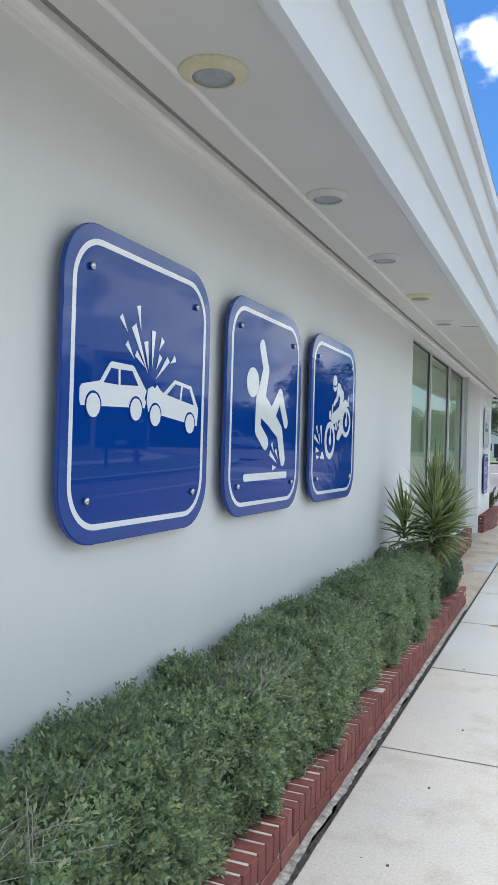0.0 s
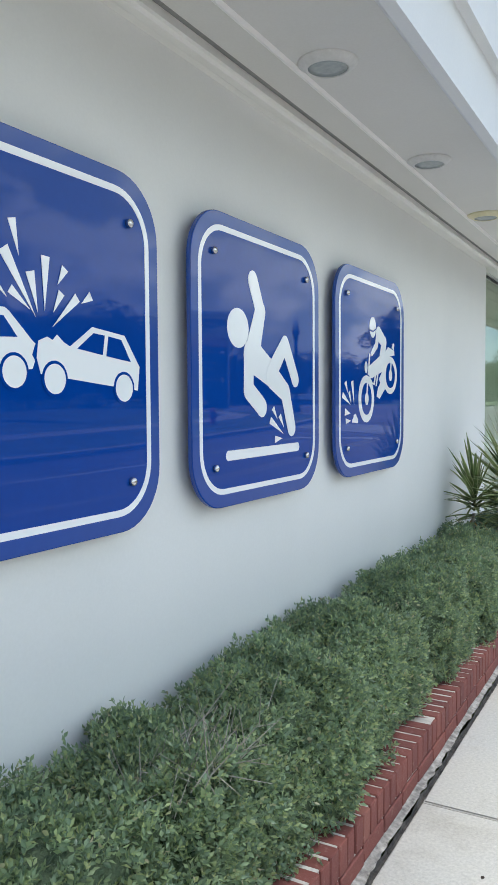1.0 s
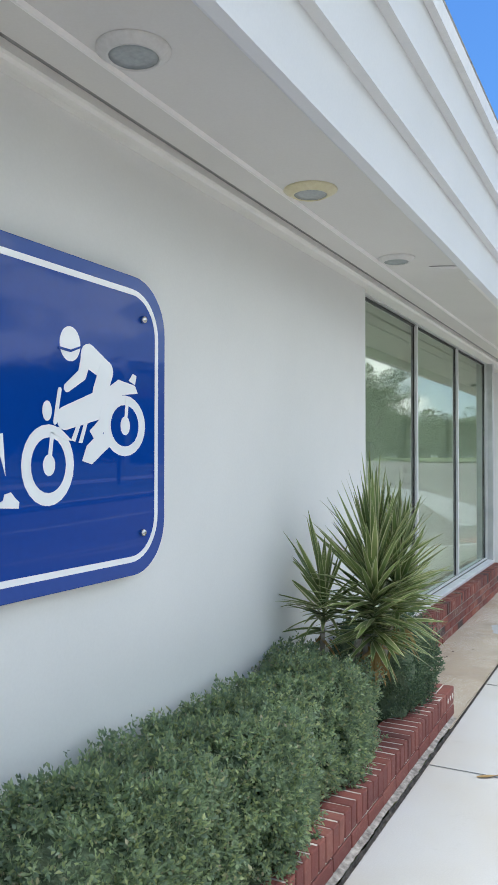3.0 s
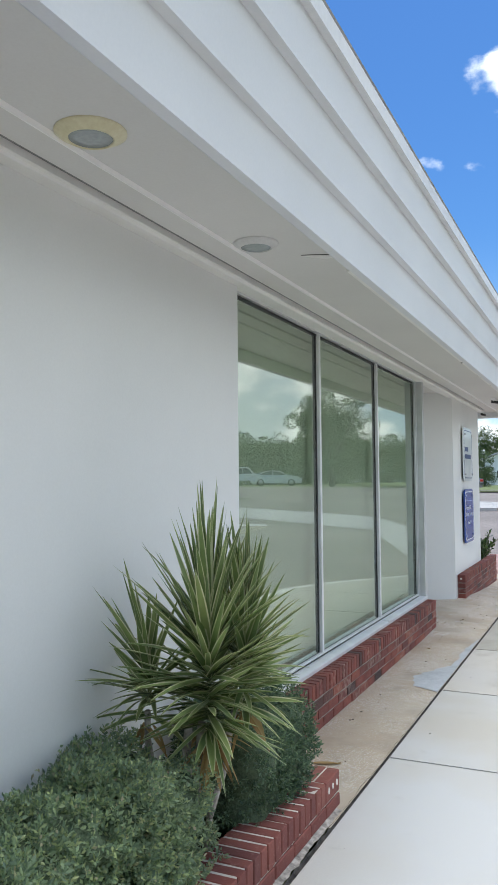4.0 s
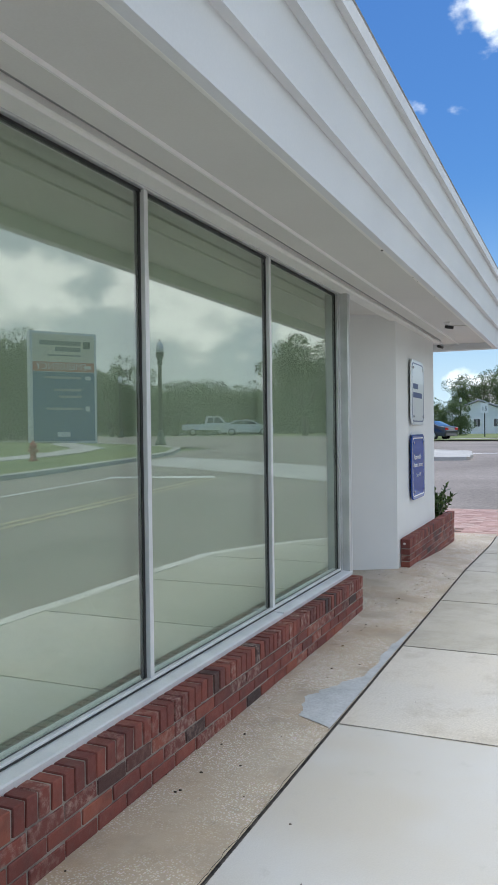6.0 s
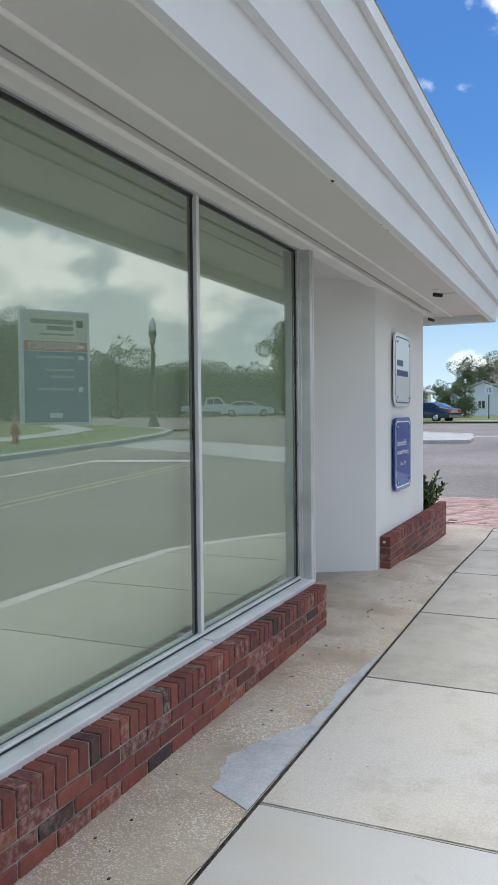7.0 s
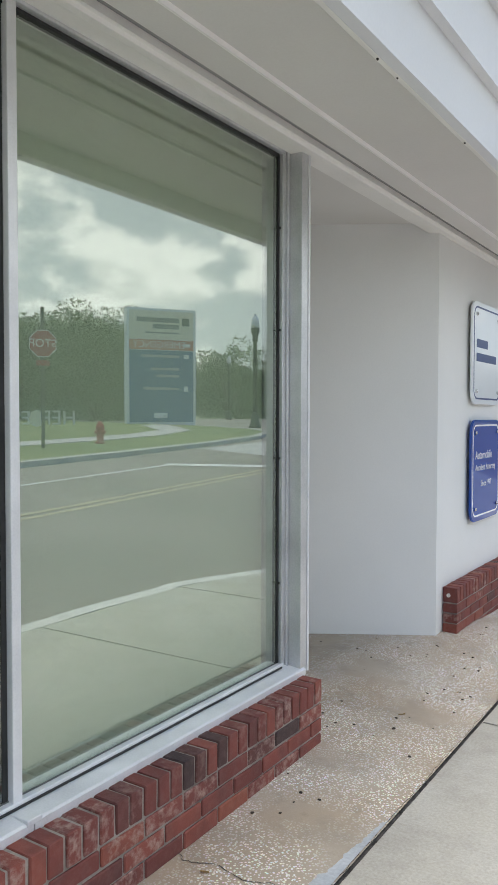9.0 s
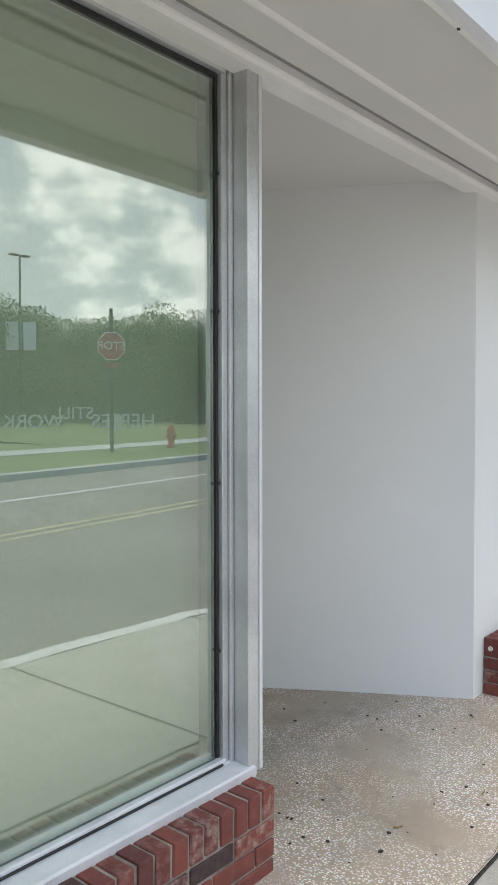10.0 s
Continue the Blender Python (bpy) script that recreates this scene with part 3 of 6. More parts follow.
for y in MULL:
    bm = bmesh.new()
    box(bm, (GLASS - 0.02, y - 0.012, SILL_Z - 0.01), (-1.606, y + 0.022, HEAD_Z + 0.005), 0.003)
    part("mullion", bm, M_ALU_PALE, window)
    part("gasket", boxed((GLASS - 0.02, y - 0.030, SILL_Z), (GLASS + 0.003, y - 0.0125, HEAD_Z)), M_GASKET, window)
    part("gasket", boxed((GLASS - 0.02, y + 0.023, SILL_Z), (GLASS + 0.004, y + 0.028, HEAD_Z)), M_GASKET, window)
# Both posts take the darker aluminium to put their side shade into colour.
bm = bmesh.new()
box(bm, (GLASS - 0.09, 12.210, 0.30), (-1.610, 12.236, 2.68), 0.002)
box(bm, (GLASS - 0.09, 12.238, 0.30), (-1.600, 12.256, 2.68), 0.003)
part("inner_post", bm, M_ALU, window, "aluminium inner post, darkened for its shaded face")
bm = bmesh.new()
box(bm, (GLASS - 0.09, 12.258, 0.304), (-1.540, 12.314, 2.676), 0.003)
part("end_post", bm, M_ALU, window, "aluminium end post, darkened for its shaded side")
# Paler strip that paints the light on the post's outer face.
part("post_edge", boxed((GLASS - 0.09, 12.3145, 0.304), (-1.536, 12.330, 2.676), 0.002), M_ALU_PALE, window, "edge of the end post, lightened where it catches the light")
part("gasket", boxed((GLASS - 0.02, 12.197, SILL_Z), (GLASS + 0.005, 12.209, HEAD_Z)), M_GASKET, window)
for z in (0.72, 1.28, 1.85, 2.3):
    bm = bmesh.new()
    cyl(bm, (GLASS + 0.011, 12.200, z), (GLASS + 0.015, 12.200, z), 0.006, seg=10)
    part("screw", bm, M_BLACK, window)
edges = (WIN_A, *MULL, 12.19)
for a, b in zip(edges, edges[1:]):
    bm = bmesh.new()
    box(bm, (GLASS - 0.006, a, SILL_Z - 0.01), (GLASS, b, HEAD_Z + 0.01))
    ob = part("pane", bm, M_GLASS, window, "greenish reflective glass pane")
    ob.visible_shadow = False
part("gasket", boxed((GLASS + 0.001, WIN_A, SILL_Z + 0.001), (GLASS + 0.006, 12.19, SILL_Z + 0.004)), M_SEAL, window)
# No seal here: a black strip that stands for the dark rail-to-sill gap.
part("gasket", boxed((-1.6045, WIN_A, 0.336), (-1.600, 12.2, 0.343)), M_GASKET, window)
shade = part("window_shade", boxed((GLASS - 0.087, WIN_A + 0.01, SILL_Z - 0.05), (GLASS - 0.080, 12.2, HEAD_Z + 0.08)), M_SHADE, window, "pale green-grey shade cloth behind the glass")

# ---------- recessed soffit lights ----------


def soffit_light(y, outer=0.104, mat=None, label="round recessed soffit light with off-white metal ring"):
    t = thing("soffit_light", label, "light", "lights in the soffit", at=(-1.17, y, SOFFIT))
    bm = bmesh.new()
    lathe(bm, [(0.066, 0.001), (0.070, -0.024), (0.076, -0.024), (outer * 0.93, -0.008), (outer, -0.004), (outer, 0.002)], seg=36)
    part("ring", bm, mat or M_LAMPRING_GREY, t)
    bm = bmesh.new()
    lathe(bm, [(0.001, -0.018), (0.045, -0.019), (0.068, -0.021), (0.068, 0.001)], seg=36)
    part("lens", bm, M_LAMPGLASS, t, "frosted grey lens")
    return t


first_light = soffit_light(0.84)
soffit_light(2.09, 0.113, M_LAMPRING, "recessed soffit light with a wide yellowed ring")
soffit_light(5.84, 0.113, M_LAMPRING, "recessed soffit light with a wide yellowed ring")
for y in (3.36, 4.59, 7.085):
    copy_thing(first_light, pose(-1.17, y, SOFFIT, 0, 0, rng.uniform(0, 360)))

# ---------- ground, pavement and street ----------


def gz(x, y):
    r = math.hypot(max(0.0, x), max(0.0, y - 12.0))
    s = min(1.0, max(0.0, (x + 3.0) / 11.0))
    return -0.13 + 1.42 * (0.68 + 0.32 * s * s * (3 - 2 * s)) * (1 - math.exp(-max(0.0, r - 5.0) / 20.0))


def sw(y):
    return -0.10 * min(1.0, max(0.0, (y - 14.5) / 3.4)) + 0.09 * min(1.0, max(0.0, (y - 17.0) / 1.6))


def old_z(x, y):
    up = min(1.0, max(0.0, (y - 11.3) / 2.4)) * min(1.0, max(0.0, (16.0 - y) / 1.5))
    return sw(y) + 0.05 * up * min(1.0, max(0.0, (-x - 0.93) / 0.55))


def sheet(name, corners, nu, nv, dz, mat, label, category, height=gz):
    """A four-cornered sheet that follows the ground, dz above it, with a skirt."""
    bm = bmesh.new()
    a, b, c, d = [Vector(p) for p in corners]
    grid = []
    for i in range(nu + 1):
        u = i / nu
        row = []
        for j in range(nv + 1):
            v = j / nv
            p = a.lerp(b, u).lerp(d.lerp(c, u), v)
            row.append(bm.verts.new((p.x, p.y, height(p.x, p.y) + dz)))
        grid.append(row)
    for i in range(nu):
        for j in range(nv):
            f = bm.faces.new((grid[i][j], grid[i + 1][j], grid[i + 1][j + 1], grid[i][j + 1]))
            f.smooth = True
    bmesh.ops.recalc_face_normals(bm, faces=bm.faces[:])
    if bm.faces[:][0].normal.z < 0:
        bmesh.ops.reverse_faces(bm, faces=bm.faces[:])
    return structure(name, bm, mat, label, category)


def strip(name, line, width, dz, mat, label, category, drop=0.0, height=gz):
    """A band of the given width along a polyline, to its left, following the ground."""
    bm = bmesh.new()
    pts = [Vector(p) for p in line]
    rows = []
    for k, p in enumerate(pts):
        d = (pts[min(k + 1, len(pts) - 1)] - pts[max(k - 1, 0)]).normalized()
        q = p + Vector((-d.y, d.x)) * width
        za, zb = height(p.x, p.y) + dz, height(q.x, q.y) + dz
        row = [(p.x, p.y, za), (q.x, q.y, zb)]
        if drop:
            row = [(p.x, p.y, za - drop), *row, (q.x, q.y, zb - drop)]
        rows.append([bm.verts.new(v) for v in row])
    for r, s in zip(rows, rows[1:]):
        for k in range(len(r) - 1):
            bm.faces.new((r[k], s[k], s[k + 1], r[k + 1]))
    fix_normals(bm)
    if sum(f.normal.z * f.calc_area() for f in bm.faces) < 0:
        bmesh.ops.reverse_faces(bm, faces=bm.faces[:])
    return structure(name, bm, mat, label, category)


def dense(line, step=2.0):
    out = []
    for a, b in zip(line, line[1:]):
        n = max(1, int(math.dist(a, b) / step))
        out += [(a[0] + (b[0] - a[0]) * k / n, a[1] + (b[1] - a[1]) * k / n) for k in range(n)]
    return out + [line[-1]]


bm = bmesh.new()
radii = [0.5, 3, 6, 9, 12, 15, 18, 22, 26, 31, 37, 45, 55, 70, 90, 120, 170, 260, 420, 800, 1600, 3000]
rings = []
for r in radii:
    ring = []
    for k in range(72):
        a = 2 * math.pi * k / 72
        x, y = r * math.cos(a), 12 + r * math.sin(a)
        ring.append(bm.verts.new((x, y, gz(x, y) - 0.09)))
    rings.append(ring)
for a, b in zip(rings, rings[1:]):
    for k in range(72):
        f = bm.faces.new((a[k], b[k], b[(k + 1) % 72], a[(k + 1) % 72]))
        f.smooth = True
bm.faces.new(rings[0])
structure("ground", bm, M_GRASS, "short green grass reaching to the horizon", "ground")

sheet("road_street", [(-0.9, -45), (9.9, -45), (9.9, 21), (-0.9, 21)], 10, 44, 0.0, M_ASPHALT, "worn grey asphalt street", "road")
sheet("road_junction", [(-60, 20.4), (11.5, 20.4), (11.5, 63), (-60, 63)], 40, 34, 0.002, M_ASPHALT, "worn grey asphalt at the junction", "road")
sheet("road_corner", [(-8, 17.4), (-0.88, 17.4), (-0.88, 20.41), (-8, 20.41)], 12, 8, -0.012, M_ASPHALT, "asphalt at the street corner", "road")
sheet("road_side", [(11.5, 37), (90, 52), (90, 82), (11.5, 63)], 36, 16, 0.001, M_ASPHALT, "asphalt side street", "road")

# far verge: kerb, grass and footpath across the street
far_kerb = [(9.8, -45), (9.8, 24), (10.0, 28), (10.6, 31.5), (11.8, 34.3), (13.6, 36.2), (17, 38.2), (30, 42), (90, 54)]
strip("kerb_far", dense(far_kerb, 1.5), -0.28, 0.13, M_KERB, "pale concrete kerb across the street", "kerb", 0.3)
verge = [(10.05, -45), (10.05, 24), (10.25, 28), (10.85, 31.4), (12.0, 34.1), (13.7, 35.95), (17, 37.9), (30, 41.7), (90, 53.6)]
bm = bmesh.new()
prev = None
for x, y in dense(verge, 1.5):
    out = [(x + (95 - x) * s, y - 30 * s * (1 if y > 25 else 0)) for s in (0, 0.03, 0.07, 0.12, 0.2, 0.3, 0.45, 0.65, 1.0)]
    row = [bm.verts.new((u, v, gz(u, v) + 0.115)) for u, v in out]
    if prev:
        for k in range(len(row) - 1):
            bm.faces.new((prev[k], row[k], row[k + 1], prev[k + 1])).smooth = True
    prev = row
fix_normals(bm)
if sum(f.normal.z * f.calc_area() for f in bm.faces) < 0:
    bmesh.ops.reverse_faces(bm, faces=bm.faces[:])
structure("ground_verge", bm, M_GRASS, "mown grass verge across the street", "grass")
strip("pavement_far", dense([(13.2, -45), (13.2, 27), (13.6, 30), (15.0, 33.5), (20, 38.2)], 1.5), -1.25, 0.135, M_KERB, "concrete footpath across the grass", "footpath", 0.1)

# road markings
strip("road_edge_line", dense([(7.95, -45), (7.75, 23.3)], 2), 0.12, 0.008, M_LINE, "worn white edge line", "road marking")
strip("road_stop_bar", dense([(7.9, 23.2), (5.45, 24.45)], 0.5), 0.38, 0.009, M_LINE, "white stop line", "road marking")
for dx in (0.0, 0.26):
    strip("road_centre_line", dense([(5.35 + dx, -45), (5.25 + dx, 24.0)], 2), 0.11, 0.008, M_YELLOW, "worn yellow centre line", "road marking")
strip("road_cross_line", dense([(-3.9, 38.6), (4, 39.6)], 1), 0.5, 0.009, M_LINE, "white line across the side street", "road marking")
sheet("crossing", [(0.3, 19.9), (2.3, 24.4), (3.2, 28.2), (-1.0, 21.4)], 12, 6, 0.010, M_KERB, "pale concrete crossing", "crossing")
sheet("crossing_far", [(2.3, 24.4), (9.7, 27.0), (9.7, 30.2), (3.2, 28.2)], 12, 6, 0.010, M_KERB, "pale concrete crossing", "crossing")
sheet("kerb_island", [(-3.4, 33.9), (-3.9, 38.4), (-15, 47), (-16, 34.5)], 8, 8, 0.12, M_KERB, "pale concrete traffic island", "kerb")
strip("kerb_island_edge", dense([(-16, 34.2), (-4.6, 33.5), (-3.5, 33.8), (-3.5, 35.5), (-4.0, 38.6), (-8, 42)], 0.8), 0.3, 0.13, M_KERB, "rounded concrete kerb of the island", "kerb", 0.3)
sheet("kerb_far_field", [(-60, 63), (11.5, 63), (11.5, 64.6), (-60, 64.6)], 30, 1, 0.11, M_KERB, "concrete footpath beside the field", "footpath")
sheet("ground_field", [(-70, 64.6), (12, 58), (40, 140), (-90, 160)], 24, 24, 0.09, M_GRASS, "bright mown grass field", "grass")

# the pavement along the shop: one slab after another
bm = bmesh.new()
box(bm, (-0.925, Y0, -0.165), (0.68, 14.6, -0.125))
pavement = structure("pavement", bm, M_JOINT, "pale concrete pavement of large slabs with dark joints", "pavement")
JOINTS = [8.283 + 1.545 * k for k in range(-11, 8)]


def edge_x(y):
    """The pavement's street edge, which swings in round the corner."""
    return max(-1.9, 0.70 - 0.17 * max(0.0, y - 14.3) ** 1.7 - 0.20 * max(0.0, y - 16.8) ** 2)


def slab(y0, y1, x0=-0.914):
    bm = bmesh.new()
    gap = 0.005
    vs = []
    nx, ny = 6, 4
    xr = lambda y: max(edge_x(y), x0 + 0.02)
    top = [[bm.verts.new((x0 + (xr(y0 + gap + (y1 - y0 - 2 * gap) * j / ny) - x0) * i / nx, y0 + gap + (y1 - y0 - 2 * gap) * j / ny, sw(y0 + (y1 - y0) * j / ny))) for j in range(ny + 1)] for i in range(nx + 1)]
    for i in range(nx):
        for j in range(ny):
            bm.faces.new((top[i][j], top[i + 1][j], top[i + 1][j + 1], top[i][j + 1]))
    edge = [e for e in bm.edges if e.is_boundary]
    r = bmesh.ops.extrude_edge_only(bm, edges=edge)
    for v in (v for v in r["geom"] if isinstance(v, bmesh.types.BMVert)):
        v.co.z -= 0.12
    fix_normals(bm)
    rim = [e for e in bm.edges if len(e.link_faces) == 2 and abs(e.link_faces[0].normal.dot(e.link_faces[1].normal)) < 0.5 and all(v.co.z > -0.115 + sw(v.co.y) + 0.1 for v in e.verts)]
    bmesh.ops.bevel(bm, geom=rim, offset=0.006, segments=2, affect="EDGES")
    return bm


for a, b in zip(JOINTS, JOINTS[1:]):
    if a > 17.6:
        break
    part("slab", slab(a, min(b, 17.75)), M_CONCRETE_CREAM if a < 4.0 else M_CONCRETE if a < 9.0 else M_CONCRETE_CREAM if a < 10.5 else M_CONCRETE_TAN, pavement)
kerb_line = [(0.85, Y0 - 30)] + [(edge_x(y) + 0.15 + 0.025 * noise.noise((y * 1.3, 2, 2)) + 0.03 * noise.noise((y * 4.1, 5, 2)), y) for y in (Y0 + 0.1 * k for k in range(268))]
strip("kerb", kerb_line, 0.145, 0.0, M_KERB_WORN, "pale concrete kerb at the street's edge", "kerb", 0.25, lambda x, y: sw(y))

# the older strip along the wall, black joint, cement patch
bm = bmesh.new()
for x0, x1, y0, y1, n in ((-1.58, -0.925, 7.3, 17.9, 26), (-3.3, -1.58, 11.9, 14.6, 12), (-5.0, -1.58, 17.27, 18.35, 6)):
    rows = [[bm.verts.new((x0 + (x1 - x0) * j / 4, y0 + (y1 - y0) * k / n, old_z(x0 + (x1 - x0) * j / 4, y0 + (y1 - y0) * k / n))) for j in range(5)] for k in range(n + 1)]
    for r, s in zip(rows, rows[1:]):
        for j in range(4):
            bm.faces.new((r[j], r[j + 1], s[j + 1], s[j]))
structure("pavement_strip", bm, M_OLD, "old tan exposed-aggregate concrete strip along the wall", "pavement")
bm = bmesh.new()
n = 1500
prev = None
for k in range(n + 1):
    y = Y0 + (17.7 - Y0) * k / n
    w1 = 0.010 * noise.noise((y * 3, 7, 0)) + 0.008 * noise.noise((y * 14, 2, 0)) + rng.uniform(-0.002, 0.002)
    w2 = 0.005 * noise.noise((y * 9, 5, 1)) + rng.uniform(-0.0012, 0.0012)
    row = [bm.verts.new(v) for v in ((-0.931 + w1, y, sw(y) + 0.002), (-0.926 + 0.5 * w1, y, sw(y) - 0.012), (-0.917 + w2, y, sw(y) - 0.012), (-0.910 + w2, y, sw(y) - 0.002))]
    if prev:
        for a in range(3):
            bm.faces.new((prev[a], prev[a + 1], row[a + 1], row[a]))
    prev = row
structure("trim_joint", fix_normals(bm), M_JOINT, "ragged black joint filler beside the pavement", "joint")
bm = bmesh.new()
n = 420
prev = None
for k in range(n + 1):
    s = k / n
    y = 9.72 + 2.2 * s
    body = max(0.0, min(1.0, (y - 9.76) / 0.10)) * max(0.0, min(1.0, (10.62 - y) / 0.34))
    wide = 0.185 * body * (1 + 0.25 * noise.noise((y * 9, 6, 1))) + 0.055 * min(1, s * 9) * min(1, 4 * (1 - s)) + 0.03 * noise.noise((y * 5, 0, 0)) + 0.022 * math.exp(-((y - 10.1) / 0.4) ** 2) * noise.noise((y * 15, 3, 0)) + 0.010 * noise.noise((y * 40, 3, 4))
    row = [bm.verts.new((-0.928 - max(0.0, wide), y, 0.0035)), bm.verts.new((-0.928, y, 0.0065))]
    if prev:
        bm.faces.new((prev[0], prev[1], row[1], row[0]))
    prev = row
structure("pavement_patch", fix_normals(bm), M_PATCH, "smeared grey cement patch on the old strip", "patch")

# ---------- signs on the wall ----------
SIGN_X = -1.503


def on_wall(cy, cz, x=SIGN_X):
    return lambda u, v, w: (x + w, cy + u, cz + v)


def sign_panel(name, label, cy, cz, size, r, band_w, inset, mat, edge_mat, band_mat, bolt):
    t = thing(name, label, "sign", "signs on the wall", at=(SIGN_X, cy, cz))
    bm = bmesh.new()
    prism(bm, rounded(size, size, r, 10), lambda u, v, w: (w - 0.015, u, v), 0.015)
    fix_normals(bm)
    for f in bm.faces:
        f.material_index = 0 if f.normal.x > 0.9 else 1
    rim = [e for e in bm.edges if len(e.link_faces) == 2 and {f.material_index for f in e.link_faces} == {0, 1}]
    bmesh.ops.bevel(bm, geom=rim, offset=0.002, segments=1, affect="EDGES")
    part("panel", bm, [mat, edge_mat], t)
    if mat is M_BLUE:
        bm = bmesh.new()
        a, b = rounded(size - 0.006, size - 0.006, r, 10), rounded(size - 2 * inset, size - 2 * inset, r - inset * 0.6, 10)
        va, vb = [bm.verts.new((0.0008, u, v)) for u, v in a], [bm.verts.new((0.0008, u, v)) for u, v in b]
        for k in range(len(a)):
            bm.faces.new((va[k], va[(k + 1) % len(a)], vb[(k + 1) % len(a)], vb[k]))
        part("rim", fix_normals(bm), M_BLUE_RIM, t, "paler blue outer rim")
    bm = bmesh.new()
    a, b = rounded(size - 2 * inset, size - 2 * inset, r - inset * 0.6, 10), rounded(size - 2 * inset - 2 * band_w, size - 2 * inset - 2 * band_w, r - inset * 0.6 - band_w, 10)
    va, vb = [bm.verts.new((0.0012, u, v)) for u, v in a], [bm.verts.new((0.0012, u, v)) for u, v in b]
    for k in range(len(a)):
        bm.faces.new((va[k], va[(k + 1) % len(a)], vb[(k + 1) % len(a)], vb[k]))
    ext = bmesh.ops.extrude_face_region(bm, geom=bm.faces[:])
    for v in ext["geom"]:
        if isinstance(v, bmesh.types.BMVert):
            v.co.x -= 0.0015
    part("border", fix_normals(bm), band_mat, t, "rounded border line")
    for sy in (-1, 1):
        for sz in (-1, 1):
            bm = bmesh.new()
            lathe(bm, [(0.013, 0), (0.013, 0.010), (0.010, 0.014), (0.001, 0.015)], seg=16)
            bm.transform(Matrix.Translation((0, sy * bolt, sz * bolt)) @ Matrix.Rotation(radians(90), 4, "Y"))
            cyl(bm, (-0.06, sy * bolt, sz * bolt), (-0.011, sy * bolt, sz * bolt), 0.009, seg=12)
            part("standoff", bm, M_STEEL, t, "round steel stand-off cap")
    return t


def flat(t, name, shapes, mat, label="", x=0.0008):
    """Thin raised vinyl shapes on a sign; each shape is an outline (u, v)."""
    for k, pts in enumerate(shapes):
        bm = bmesh.new()
        prism(bm, pts, lambda u, v, w: (x + w - 0.0005 + 0.00015 * k, u, v), 0.0012)
        ob = part(name, fix_normals(bm), mat, t, label)
    return ob


def disc(cu, cv, ru, rv=None, n=24):
    rv = rv or ru
    return [(cu + ru * math.cos(2 * math.pi * k / n), cv + rv * math.sin(2 * math.pi * k / n)) for k in range(n)]


def capsule(a, b, ra, rb=None, n=8):
    rb = ra if rb is None else rb
    th = math.atan2(b[1] - a[1], b[0] - a[0])
    out = [(b[0] + rb * math.cos(th - math.pi / 2 + math.pi * k / n), b[1] + rb * math.sin(th - math.pi / 2 + math.pi * k / n)) for k in range(n + 1)]
    return out + [(a[0] + ra * math.cos(th + math.pi / 2 + math.pi * k / n), a[1] + ra * math.sin(th + math.pi / 2 + math.pi * k / n)) for k in range(n + 1)]


def shard(a, b, w):
    """A splinter that is w wide at a and runs to a point at b."""
    d = Vector((b[0] - a[0], b[1] - a[1])).normalized()
    return [(a[0] - d.y * w / 2, a[1] + d.x * w / 2), (a[0] + d.y * w / 2, a[1] - d.x * w / 2), b]


def turned(pts, deg, about):
    c, s = math.cos(radians(deg)), math.sin(radians(deg))
    return [(about[0] + (u - about[0]) * c - (v - about[1]) * s, about[1] + (u - about[0]) * s + (v - about[1]) * c) for u, v in pts]


def pictogram_car(t, flip, at, deg, crushed):
    """A white car outline with dark windows and two wheels, nose at at."""
    s = -1 if flip else 1
    body = [(-0.405, -0.078), (-0.412, -0.062), (-0.412, -0.022), (-0.40, -0.010), (-0.30, 0.008), (-0.245, 0.072), (-0.232, 0.078), (-0.098, 0.078), (-0.084, 0.070), (-0.012, 0.006), (0.0, -0.002), (-0.012, -0.030), (-0.002, -0.045), (-0.012, -0.066)]
    if crushed:
        body = [(-0.41, -0.08), (-0.415, -0.01), (-0.34, 0.072), (-0.20, 0.076), (-0.115, 0.012), (-0.09, 0.02), (-0.065, 0.036), (-0.05, 0.020), (-0.03, 0.026), (0.0, 0.012), (0.004, -0.03), (-0.012, -0.07)]
    place = lambda pts: turned([(at[0] + s * u, at[1] + v) for u, v in pts], deg, at)
    flat(t, "car_shape", [place(body)], M_WHITE, "white vinyl car shape")
    wins = [[(-0.280, 0.004), (-0.236, 0.056), (-0.193, 0.055), (-0.190, 0.003)], [(-0.176, 0.004), (-0.179, 0.056), (-0.103, 0.058), (-0.060, 0.010)]]
    if crushed:
        wins = [[(-0.372, 0.0), (-0.325, 0.058), (-0.268, 0.060), (-0.262, 0.004)], [(-0.246, 0.005), (-0.252, 0.060), (-0.205, 0.060), (-0.142, 0.010)]]
    flat(t, "window_shape", [place(w) for w in wins], M_BLUE, "", 0.0016)
    for u in ((-0.337, -0.072) if not crushed else (-0.345, -0.062)):
        c = place([(u, -0.074 if not crushed else -0.078)])[0]
        flat(t, "wheel_arch", [disc(*c, 0.047)], M_BLUE, "", 0.0018)
        flat(t, "wheel_shape", [disc(*c, 0.039)], M_WHITE, "", 0.0024)


